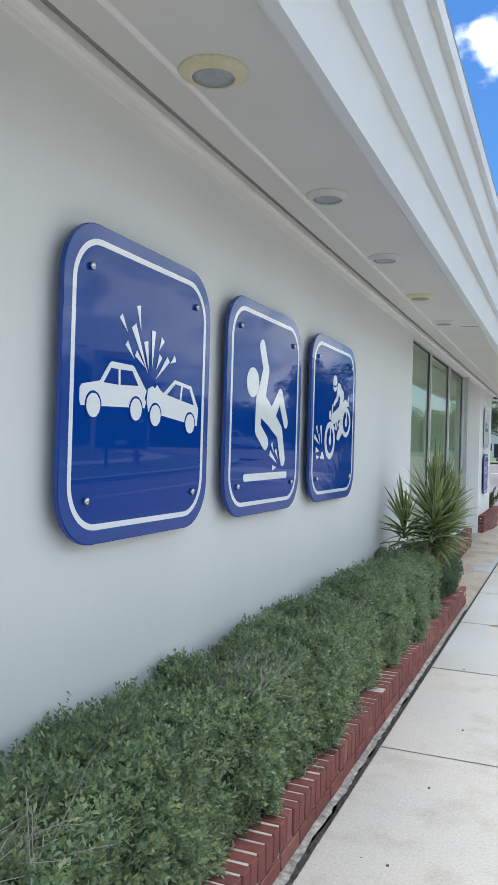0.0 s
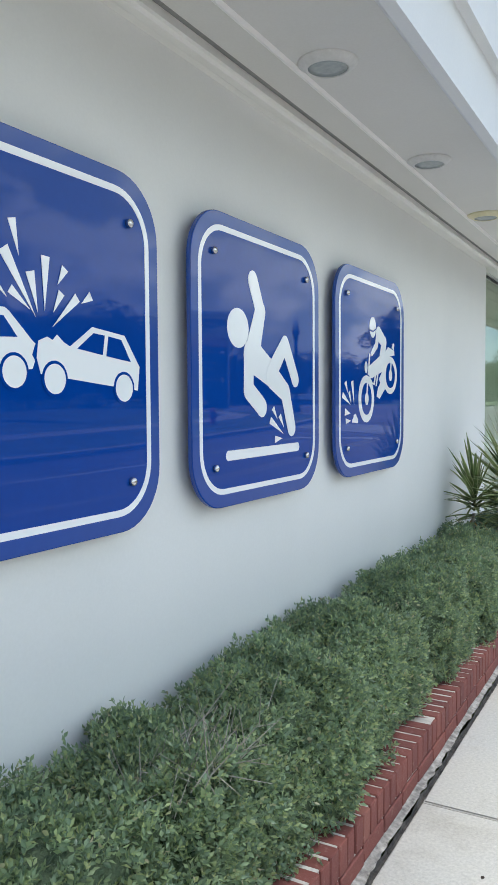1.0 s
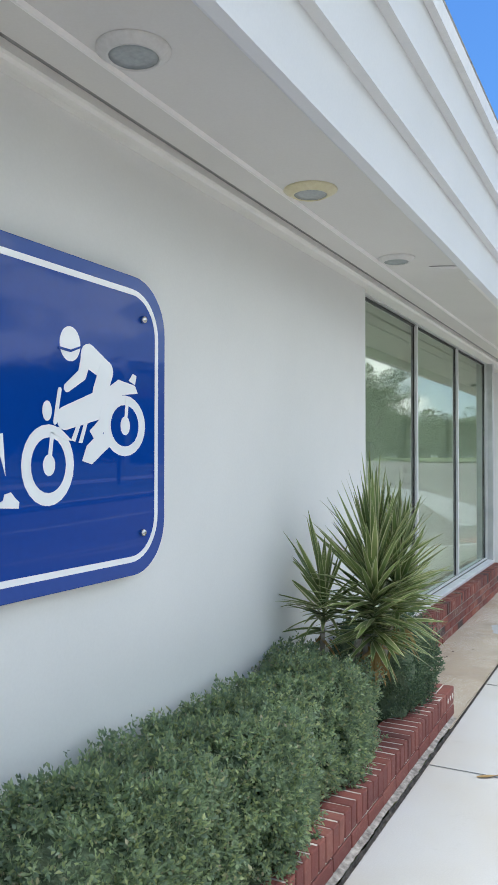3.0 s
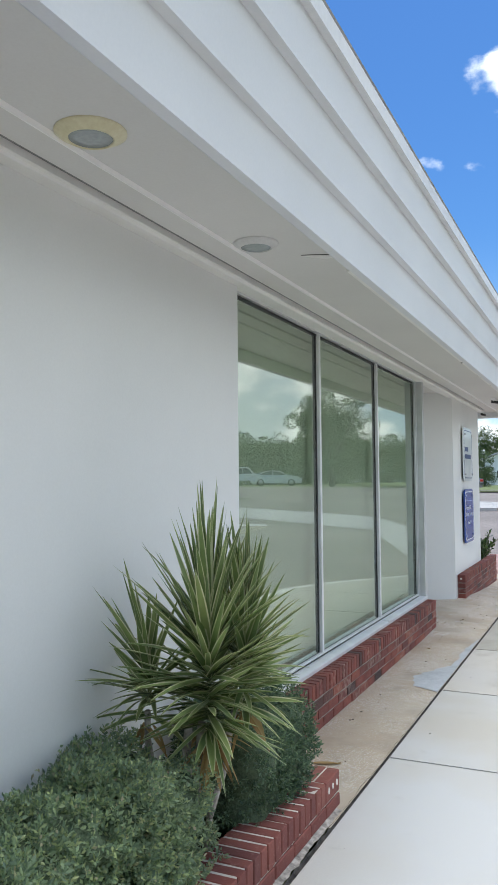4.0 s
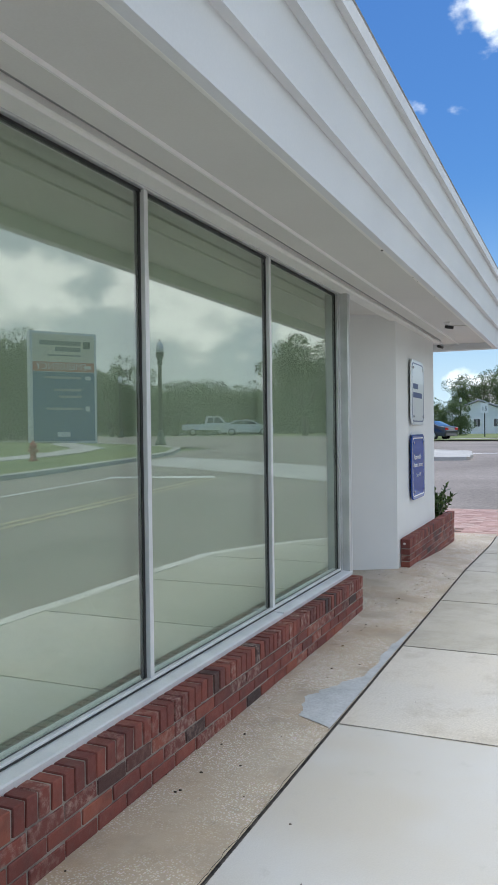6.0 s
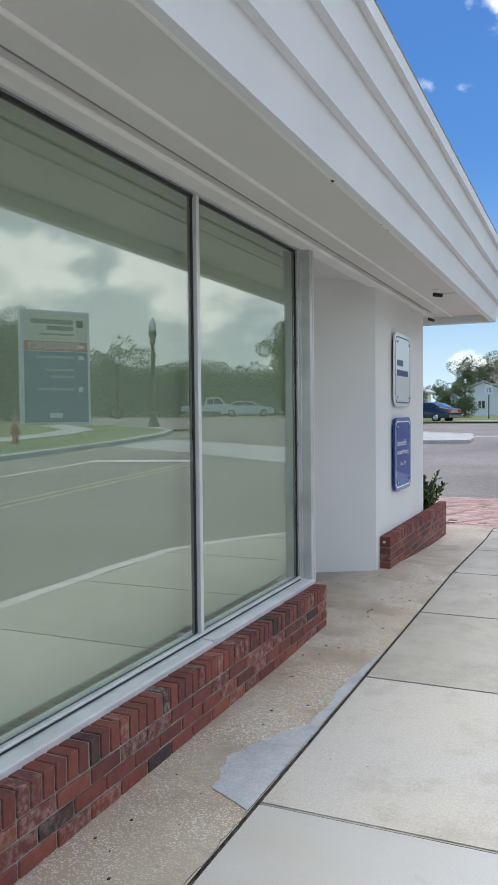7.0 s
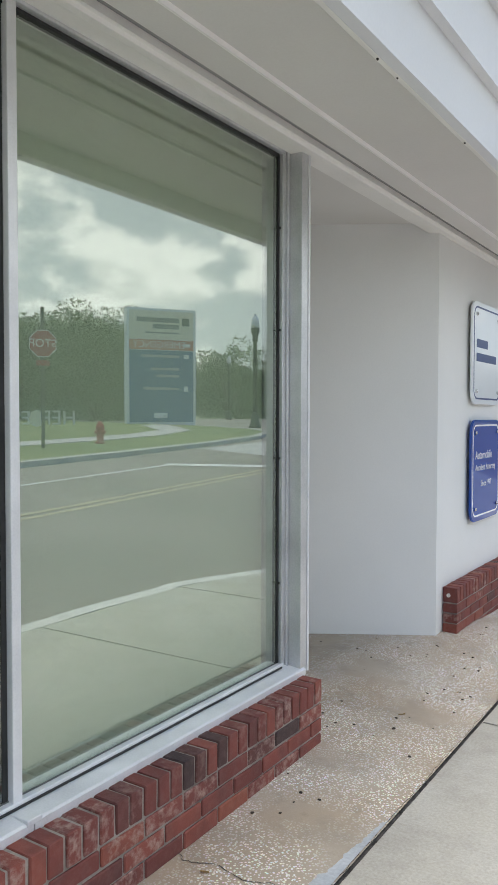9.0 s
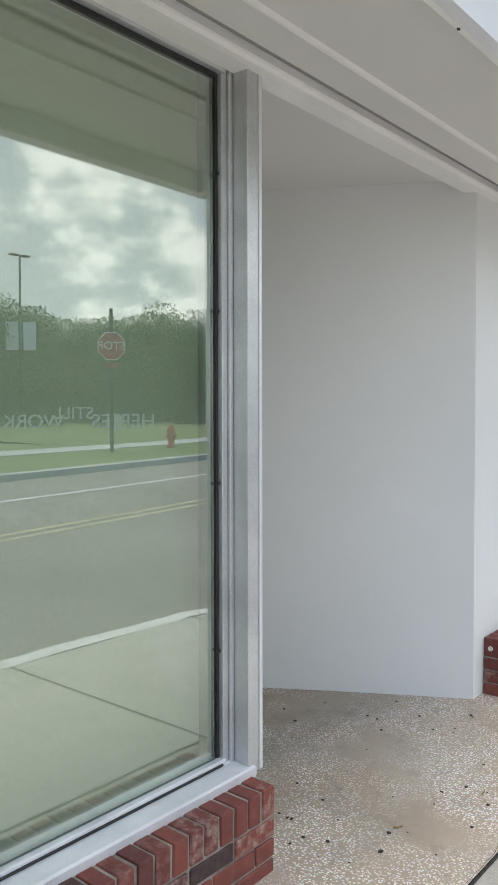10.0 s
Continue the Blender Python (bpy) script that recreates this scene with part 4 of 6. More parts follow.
s1 = sign_panel("wall_sign", "square blue gloss sign with two crashing cars in white", 2.304, 1.640, 1.032, 0.185, 0.020, 0.046, M_BLUE, M_BLUE_EDGE, M_WHITE, 0.373)
pictogram_car(s1, False, (-0.006, 0.008), 0, False)
pictogram_car(s1, True, (0.004, 0.002), -4, True)
flat(s1, "impact_mark", [shard(a, b, w) for a, b, w in (((-0.076, 0.30), (-0.055, 0.214), 0.026), ((-0.19, 0.247), (-0.144, 0.197), 0.024), ((-0.105, 0.226), (-0.003, 0.072), 0.034), ((-0.15, 0.16), (-0.096, 0.110), 0.022), ((-0.087, 0.132), (-0.022, 0.088), 0.024), ((-0.02, 0.182), (0.004, 0.084), 0.030), ((0.034, 0.227), (0.028, 0.09), 0.030), ((0.105, 0.206), (0.076, 0.160), 0.026), ((0.09, 0.142), (0.058, 0.088), 0.024), ((0.205, 0.146), (0.165, 0.122), 0.026), ((0.150, 0.136), (0.055, 0.052), 0.026))], M_WHITE, "white burst splinters")

s2 = sign_panel("wall_sign", "square blue gloss sign with a white slip-and-fall pictogram", 3.517, 1.642, 1.032, 0.185, 0.020, 0.046, M_BLUE, M_BLUE_EDGE, M_WHITE, 0.373)
flat(s2, "pictogram", [disc(-0.205, 0.124, 0.078, 0.072), capsule((-0.092, 0.31), (-0.034, 0.20), 0.036), capsule((-0.034, 0.20), (-0.082, 0.08), 0.040, 0.05), capsule((-0.10, 0.03), (0.075, -0.045), 0.066, 0.050), capsule((-0.080, 0.085), (-0.105, 0.02), 0.052, 0.055), capsule((-0.128, 0.02), (-0.130, -0.10), 0.036), capsule((-0.130, -0.10), (-0.025, -0.165), 0.038), capsule((0.055, -0.03), (0.175, 0.09), 0.040, 0.034), capsule((0.175, 0.09), (0.270, -0.052), 0.034, 0.032), capsule((0.06, -0.045), (0.175, -0.105), 0.050, 0.040), capsule((0.175, -0.105), (0.232, -0.25), 0.040, 0.036)], M_WHITE, "plain white capsule shapes")
flat(s2, "floor_mark", [capsule((-0.28, -0.335), (0.29, -0.332), 0.018)], M_WHITE, "white bar")
flat(s2, "impact_mark", [shard(a, b, w) for a, b, w in (((0.068, -0.167), (0.107, -0.214), 0.024), ((0.044, -0.215), (0.158, -0.272), 0.030), ((0.126, -0.198), (0.164, -0.248), 0.024), ((0.084, -0.292), (0.150, -0.290), 0.028))], M_WHITE, "white burst splinters")

s3 = sign_panel("wall_sign", "square blue gloss sign with a white motorcycle crash pictogram", 4.736, 1.644, 1.032, 0.185, 0.020, 0.046, M_BLUE, M_BLUE_EDGE, M_WHITE, 0.373)
for cu, cv, ru, rv in ((-0.103, -0.133, 0.113, 0.121), (0.271, -0.003, 0.118, 0.103)):
    flat(s3, "wheel_shape", [disc(cu, cv, ru, rv)], M_WHITE, "white wheel ring")
    flat(s3, "wheel_opening", [disc(cu, cv, ru * 0.66, rv * 0.68)], M_BLUE, "", 0.0018)
    flat(s3, "hub", [disc(cu, cv, 0.026, 0.032), capsule((cu, cv), (cu + 0.012, cv + 0.09), 0.008)], M_WHITE, "", 0.0026)
flat(s3, "pictogram", [disc(-0.01, 0.239, 0.048, 0.054), capsule((0.08, 0.211), (0.164, 0.174), 0.04, 0.034), capsule((0.07, 0.213), (0.048, 0.153), 0.026, 0.02), capsule((0.048, 0.15), (-0.024, 0.103), 0.02, 0.014), capsule((0.168, 0.171), (0.135, 0.098), 0.036, 0.036), capsule((-0.057, 0.094), (-0.077, -0.004), 0.008, 0.008), capsule((-0.034, 0.009), (0.131, 0.059), 0.036, 0.046), [(0.105, 0.078), (0.232, 0.15), (0.327, 0.137), (0.343, 0.111), (0.256, 0.1), (0.194, 0.059), (0.131, 0.016)], [(0.291, 0.151), (0.315, 0.178), (0.335, 0.171), (0.327, 0.14)], [(0.142, 0.056), (0.194, 0.067), (0.198, 0.019), (0.149, -0.032), (0.187, -0.047), (0.187, -0.074), (0.095, -0.132), (0.048, -0.121), (0.07, -0.074), (0.105, -0.049), (0.084, -0.026), (0.131, 0.011)], [(0.021, -0.009), (0.041, -0.005), (0.014, -0.062), (-0.004, -0.056)], [(0.055, -0.005), (0.073, -0.001), (0.048, -0.065), (0.031, -0.065)], disc(-0.113, 0.028, 0.02, 0.03), [(-0.179, -0.049), (-0.142, -0.021), (-0.061, -0.018), (-0.0, -0.059), (-0.027, -0.057), (-0.103, -0.035)]], M_WHITE, "plain white motorcycle shapes")
flat(s3, "visor_line", [[(-0.064, 0.225), (-0.01, 0.221), (0.038, 0.238), (0.038, 0.232), (-0.01, 0.213), (-0.064, 0.217)]], M_BLUE, "", 0.0034)
flat(s3, "stone_mark", [[(-0.302, -0.249), (-0.299, -0.235), (-0.284, -0.228), (-0.279, -0.212), (-0.255, -0.207), (-0.237, -0.225), (-0.222, -0.236), (-0.225, -0.254)]], M_WHITE)
flat(s3, "impact_mark", [shard(a, b, w) for a, b, w in (((-0.389, -0.052), (-0.359, -0.103), 0.026), ((-0.427, -0.114), (-0.322, -0.163), 0.03), ((-0.302, -0.046), (-0.276, -0.161), 0.03), ((-0.342, -0.099), (-0.316, -0.156), 0.022), ((-0.397, -0.196), (-0.328, -0.204), 0.036), ((-0.386, -0.241), (-0.319, -0.24), 0.028))], M_WHITE, "white burst splinters")

# small signs by the entrance
TURN_TEXT = Matrix(((0, 0, 1, 0), (1, 0, 0, 0), (0, 1, 0, 0), (0, 0, 0, 1)))
sw1 = sign_panel("entrance_sign", "small white gloss sign with dark blue lettering bars", 15.02, 1.925, 0.735, 0.10, 0.012, 0.035, M_WHITE_SIGN, M_WHITE_SIGN, M_INK, 0.275)
flat(sw1, "lettering_bar", [[(u - 0.13, v + 0.07) for u, v in rounded(0.27, 0.06, 0.006, 2)]], M_INK)
flat(sw1, "lettering_bar", [[(u - 0.02, v - 0.03) for u, v in rounded(0.50, 0.06, 0.006, 2)]], M_INK)
sw2 = sign_panel("entrance_sign", "small blue gloss sign with white attorney lettering", 15.02, 1.078, 0.735, 0.10, 0.012, 0.035, M_BLUE, M_BLUE_EDGE, M_WHITE, 0.275)
text_mesh("lettering", "Automobile", 0.088, M_WHITE, sw2, Matrix.Translation((0.001, -0.27, 0.11)) @ TURN_TEXT, 0.0005, "LEFT")
text_mesh("lettering", "Accident Attorney", 0.068, M_WHITE, sw2, Matrix.Translation((0.001, -0.27, 0.02)) @ TURN_TEXT, 0.0005, "LEFT")
text_mesh("lettering", "Since 1997", 0.060, M_WHITE, sw2, Matrix.Translation((0.001, 0.0, -0.10)) @ TURN_TEXT, 0.0005, "CENTER")

# ---------- planting ----------


def leaf_cloud(pts, dirs, length, width, mat, name, parent, label="", curl=0.25):
    """Small folded leaves at pts that point along dirs; one mesh."""
    n = len(pts)
    d = dirs / np.linalg.norm(dirs, axis=1, keepdims=True)
    ref = nrng.normal(size=(n, 3))
    s = np.cross(d, ref)
    s /= np.linalg.norm(s, axis=1, keepdims=True)
    up = np.cross(s, d)
    ln = (length * nrng.uniform(0.7, 1.25, n))[:, None]
    wd = (width * nrng.uniform(0.7, 1.25, n))[:, None]
    v = np.empty((n, 4, 3))
    v[:, 0] = pts
    v[:, 1] = pts + d * ln * 0.5 + s * wd * 0.5 + up * ln * curl * 0.4
    v[:, 2] = pts + d * ln - up * ln * curl * 0.2
    v[:, 3] = pts + d * ln * 0.5 - s * wd * 0.5 + up * ln * curl * 0.4
    idx = np.arange(n * 4).reshape(n, 4)
    faces = np.concatenate((idx[:, [0, 1, 2]], idx[:, [0, 2, 3]]))
    me = bpy.data.meshes.new(name)
    me.vertices.add(n * 4)
    me.vertices.foreach_set("co", v.reshape(-1))
    me.loops.add(len(faces) * 3)
    me.loops.foreach_set("vertex_index", faces.reshape(-1))
    me.polygons.add(len(faces))
    me.polygons.foreach_set("loop_start", np.arange(0, len(faces) * 3, 3))
    me.update(calc_edges=True)
    me.materials.append(mat)
    ob = new(name, me)
    ob.parent = parent
    ob["kind"] = "stuff"
    if label:
        ob["label"] = label
    return ob


def shape_point(n, half, p=4.5):
    """Directions and points on a boxy rounded form with half sizes half, above its middle and below."""
    d = nrng.normal(size=(n, 3))
    d /= np.linalg.norm(d, axis=1, keepdims=True)
    q = np.abs(d / half) ** p
    r = q.sum(axis=1) ** (-1 / p)
    return d, d * r[:, None]


def lumps(pts, seed, scale, amount):
    return np.array([amount * noise.noise((x * scale + seed, y * scale, z * scale)) + 0.5 * amount * noise.noise((x * scale * 2.7, y * scale * 2.7 + seed, z * scale * 2.7)) for x, y, z in pts])


def twig_leaves(roots, axes, per, tall):
    """Leaves set in turn round short twigs that stand at roots along axes."""
    n = len(roots)
    ax = axes / np.linalg.norm(axes, axis=1, keepdims=True)
    u = np.cross(ax, nrng.normal(size=(n, 3)))
    u /= np.linalg.norm(u, axis=1, keepdims=True)
    v = np.cross(ax, u)
    h = tall * nrng.uniform(0.6, 1.3, n)[:, None]
    pts, out = [], []
    for m in range(per):
        a, f = 2.4 * m, (m + 0.5) / per
        ring = u * math.cos(a) + v * math.sin(a)
        pts.append(roots + ax * h * f)
        out.append(ax * (0.25 + 0.7 * f) + ring * (1.0 - 0.45 * f) + nrng.normal(0, 0.18, (n, 3)))
    return np.concatenate(pts), np.concatenate(out)


def clipped_shrub(y0, y1, x0, x1, z1, count, mat, label, seed, leaf=0.0205, name="hedge_shrub", group="shrubs of the hedge", dead=0, spread=1.30):
    cy, cx = (y0 + y1) / 2, (x0 + x1) / 2
    half = np.array([(x1 - x0) / 2, (y1 - y0) / 2 * spread, (z1 - 0.04) / 2])
    t = thing(name, label, "shrub", group, at=(cx, cy, 0.06))
    mid = np.array([0, 0, half[2]])
    d, p = shape_point(count // 9, half)
    r = 1 + lumps(p, seed, 5.0, 0.25) + lumps(p, seed + 5, 14.0, 0.07)
    depth = 0.97 - np.abs(nrng.normal(0, 0.08, count // 9)) + 0.05 * (nrng.random(count // 9) < 0.06)
    roots = p * (r * depth)[:, None] + mid
    axes = d + nrng.normal(0, 0.45, size=(count // 9, 3)) + np.array([0.05, 0, 0.45])
    pts, out = twig_leaves(roots, axes, 9, leaf * 2.1)
    leaf_cloud(pts, out, leaf, leaf * 0.50, mat, "foliage", t)
    # sprigs that stand out of the clipped outline
    k = 46
    d2, p2 = shape_point(k * 3, half)
    sel = np.argsort(-d2[:, 2] - 0.4 * d2[:, 0])[:k]
    roots = p2[sel] * (1 + lumps(p2[sel], seed, 5.0, 0.21))[:, None] + mid
    tall = nrng.uniform(0.025, 0.075, k)
    sp, sd = [], []
    for root, h, dd in zip(roots, tall, d2[sel]):
        axis = np.array([dd[0] * 0.5, dd[1] * 0.5, 1.0]) + nrng.normal(0, 0.25, 3)
        for m in range(9):
            sp.append(root + axis * h * m / 9)
            sd.append(axis * 0.5 + nrng.normal(0, 0.7, 3))
    leaf_cloud(np.array(sp), np.array(sd), leaf * 0.9, leaf * 0.45, mat, "outer_growth", t)
    # Solid core behind the leaves; its dark green stands for their shade.
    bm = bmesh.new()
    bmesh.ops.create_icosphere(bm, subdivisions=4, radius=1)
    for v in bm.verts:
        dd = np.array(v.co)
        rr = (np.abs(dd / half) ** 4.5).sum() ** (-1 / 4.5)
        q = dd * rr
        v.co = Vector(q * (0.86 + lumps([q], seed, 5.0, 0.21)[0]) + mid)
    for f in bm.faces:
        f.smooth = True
    part("inner_shade_core", bm, M_DARKGREEN, t, "solid core, dark green for the shade among the leaves")
    for _ in range(5):
        bm = bmesh.new()
        a = (nrng.uniform(-0.06, 0.06), nrng.uniform(-0.2, 0.2), 0)
        b = (a[0] * 1.5, a[1] * 1.3, half[2])
        cyl(bm, a, b, 0.012, 0.006, 8)
        part("stem", bm, M_TWIG, t)
    if dead:
        bm = bmesh.new()
        for _ in range(dead):
            a = Vector((nrng.uniform(0.02, half[0] * 0.9), nrng.normal(0, 0.10), half[2] * 2 + nrng.uniform(-0.05, 0.03)))
            b = a + Vector(nrng.normal(0, 0.06, 3)) + Vector((0.03, 0, 0.06))
            cyl(bm, a, b, 0.0016, 0.0008, 4, caps=False)
        part("dry_growth", bm, M_DRYTWIG, t, "dry bare twigs")["kind"] = "stuff"
    return t


HEDGE = [(-2.5, -1.6), (-1.7, -0.8), (-0.9, 0.0), (-0.05, 0.75), (0.7, 1.45), (1.4, 2.15), (2.1, 2.80), (2.8, 3.50), (3.45, 4.15), (4.25, 4.95), (4.9, 5.65), (5.6, 6.42)]
DRY = {4: 70, 6: 110}
for k, (a, b) in enumerate(HEDGE):
    near = 45000 if a > -0.2 else 12000
    clipped_shrub(a, b, -1.53, -1.035 + 0.025 * math.sin(k * 2.1), 0.580 + 0.018 * math.sin(k * 1.7), near, M_LEAF, "clipped small-leaved green hedge shrub against the wall" if k not in DRY else "clipped green hedge shrub with some bare grey twigs", 3.3 * k, dead=DRY.get(k, 0))
clipped_shrub(6.78, 7.45, -1.50, -1.02, 0.57, 20000, M_LEAF_DARK, "dark fine-leaved shrub at the planter's end", 91.0, 0.018, "dark_shrub", "", spread=1.05)


def sword_head(t, at, count, reach, seed, lean=(0, 0), low=90.0, dry=6, column=0.30):
    """A rosette of long stiff leaves, green with cream edges, round a short stem top."""
    r = random.Random(seed)
    bm, dead = bmesh.new(), bmesh.new()
    at = Vector(at)
    for k in range(count + dry):
        dry_one = k >= count
        f = (k + 0.5) / count
        tilt = radians(3 + (low - 3) * f ** 0.95) if not dry_one else radians(r.uniform(95, 150))
        az = k * 2.39996 + r.uniform(-0.45, 0.45)
        tilt = abs(tilt + r.gauss(0, 0.16))
        d = Vector((math.sin(tilt) * math.cos(az) + lean[0], math.sin(tilt) * math.sin(az) + lean[1], math.cos(tilt))).normalized()
        ln = reach * r.uniform(0.78, 1.12) * (1.04 - 0.48 * min(f, 1.0)) * (0.62 if dry_one else 1)
        side = d.cross(Vector((0, 0, 1)))
        side = side.normalized() if side.length > 0.05 else Vector((math.cos(az + 1.57), math.sin(az + 1.57), 0))
        up = side.cross(d).normalized()
        twist = r.uniform(-0.5, 0.5)
        side = (side * math.cos(twist) + up * math.sin(twist)).normalized()
        root = at + Vector((0, 0, 0.10 - column * f + r.uniform(-0.05, 0.05) * f)) if not dry_one else at + Vector((r.uniform(-0.03, 0.03), r.uniform(-0.03, 0.03), 0.06 - column))
        w = r.uniform(0.0105, 0.0185) * (0.8 if dry_one else 1)
        sag = r.uniform(0.02, 0.16) * r.choice((0.6, 1, 1.6, 3.0)) * (0.10 + math.sin(min(tilt, 1.57)) ** 2) + (0.25 if dry_one else 0)
        target = dead if dry_one else bm
        prev = None
        segs = 8
        for j in range(segs + 1):
            s = j / segs
            c = root + d * ln * s - Vector((0, 0, 1)) * sag * ln * s * s
            ww = w * (0.55 + 0.45 * min(1, s * 4)) * (1 - s ** 3.2) + 0.0006
            cols = (-1, -0.72, 0, 0.72, 1)
            row = [target.verts.new(c + side * ww * q + up * abs(q) * ww * 0.35) for q in cols]
            if prev:
                for m in range(4):
                    fc = target.faces.new((prev[m], prev[m + 1], row[m + 1], row[m]))
                    fc.smooth = True
                    fc.material_index = 1 if (m in (0, 3) and not dry_one) else 0
            prev = row
    part("leaf_rosette", bm, [M_SWORD, M_SWORD_EDGE], t, "stiff green leaves with cream edges")
    part("dry_leaves", dead, M_DEADLEAF, t, "hanging dry yellow leaves")


yucca = thing("sword_plant", "tall variegated sword-leaved plant with grey stems in the planter", "plant", at=(-1.12, 6.52, 0.06))
for a, b, r in (((-0.16, 0.0, 0), (-0.05, -0.06, 0.62), 0.017), ((-0.12, 0.04, 0), (-0.02, -0.02, 0.60), 0.016), ((-0.10, 0.09, 0), (0.06, 0.10, 0.64), 0.013), ((-0.28, 0.02, 0), (-0.25, -0.03, 0.62), 0.013)):
    bm = bmesh.new()
    pts = [Vector(a).lerp(Vector(b), k / 6) + Vector((0.008 * math.sin(k * 2), 0.008 * math.cos(k * 1.7), 0)) for k in range(7)]
    for p, q in zip(pts, pts[1:]):
        cyl(bm, p, q + (q - p) * 0.08, r * 1.0, r * 0.95, 10)
    part("stem", bm, M_DRYTWIG, yucca)
sword_head(yucca, (0.01, -0.03, 0.87), 240, 0.49, 5, (0.02, 0.01), 106, 20, 0.37)
sword_head(yucca, (0.08, 0.13, 0.84), 140, 0.42, 9, (0.02, 0.02), 92, 10, 0.28)
sword_head(yucca, (-0.25, -0.03, 0.70), 60, 0.40, 13, (-0.10, -0.30), 92, 4, 0.18)


def broad_plant(at, label):
    t = thing("leafy_plant", label, "plant", at=at)
    bm = bmesh.new()
    pts, dirs = [], []
    for k in range(22):
        az = k * 2.4
        top = Vector((0.23 * math.cos(az) * (0.3 + k / 22), 0.24 * math.sin(az), 0.18 + 0.34 * ((k * 5) % 11) / 11))
        cyl(bm, (0.3 * top.x, 0.3 * top.y, 0), top, 0.006, 0.003, 6)
        for m in range(30):
            s = 0.2 + 0.8 * m / 30
            pts.append(np.array(top) * s)
            dirs.append(nrng.normal(0, 0.6, 3) + np.array([0, 0, 0.6]))
    part("stems", bm, M_TWIG, t)
    leaf_cloud(np.array(pts), np.array(dirs), 0.085, 0.055, M_BROADLEAF, "foliage", t, "glossy broad green leaves")
    return t


broad_plant((-1.68, 16.85, 0.23), "leafy broad-leaved plant in the corner planter")

# ---------- the street beyond: trees, lamps, signs, vehicles, houses ----------


def tree(at, height, wide, seed, count, leaf=0.32, label="round-crowned green street tree", bare=0.10):
    r = np.random.default_rng(seed)
    t = thing("tree", label, "tree", "street trees", at=at)
    bm = bmesh.new()
    fork = height * bare
    cyl(bm, (0, 0, -0.3), (0.1, 0.05, fork), height * 0.035, height * 0.024, 10)
    tips = []
    for k in range(9):
        az, out = k * 2.4 + r.uniform(-0.3, 0.3), wide * 0.5 * r.uniform(0.35, 0.85)
        tip = Vector((out * math.cos(az), out * math.sin(az), height * r.uniform(bare + 0.25, 0.9)))
        knee = Vector((0.1, 0.05, fork)).lerp(tip, 0.5) + Vector((0, 0, height * 0.05))
        cyl(bm, (0.1, 0.05, fork - 0.1), knee, height * 0.016, height * 0.010, 7)
        cyl(bm, knee, tip, height * 0.010, height * 0.004, 6)
        tips += [tip, knee.lerp(tip, 0.5)]
    part("trunk", bm, M_BARK, t, "dark tapered trunk with limbs")
    centres, sizes = [], []
    for tip in tips:
        for _ in range(3):
            centres.append(np.array(tip) + r.normal(0, 1, 3) * np.array([wide, wide, height * 0.7]) * 0.085)
            sizes.append(wide * r.uniform(0.07, 0.14))
    for _ in range(14):
        az, q = r.uniform(0, 6.28), math.sqrt(r.uniform(0, 1)) * 0.46
        centres.append(np.array([wide * q * math.cos(az), wide * q * math.sin(az), height * (bare + 0.1 + 0.8 * (1 - (q / 0.5) ** 2) * r.uniform(0.5, 1.0))]))
        sizes.append(wide * r.uniform(0.07, 0.15))
    for k in range(16):
        az, q = k * 2.4, math.sqrt(r.uniform(0.05, 1)) * 0.48
        centres.append(np.array([wide * q * math.cos(az), wide * q * math.sin(az), height * r.uniform(bare, bare + 0.28)]))
        sizes.append(wide * r.uniform(0.08, 0.14))
    centres, sizes = np.array(centres), np.array(sizes)
    pick = r.integers(0, len(centres), count)
    d = r.normal(size=(count, 3))
    d /= np.linalg.norm(d, axis=1, keepdims=True)
    pts = centres[pick] + d * (sizes[pick] * r.uniform(0.40, 0.98, count) ** 0.6)[:, None] * np.array([1, 1, 0.8])
    pts[:, 2] = np.maximum(pts[:, 2], fork * 0.5)
    leaf_cloud(pts, d + r.normal(0, 0.8, (count, 3)), leaf, leaf * 0.55, M_TREELEAF, "crown", t)
    return t


def on_ground(x, y, dz=0.0):
    return (x, y, gz(x, y) + dz)


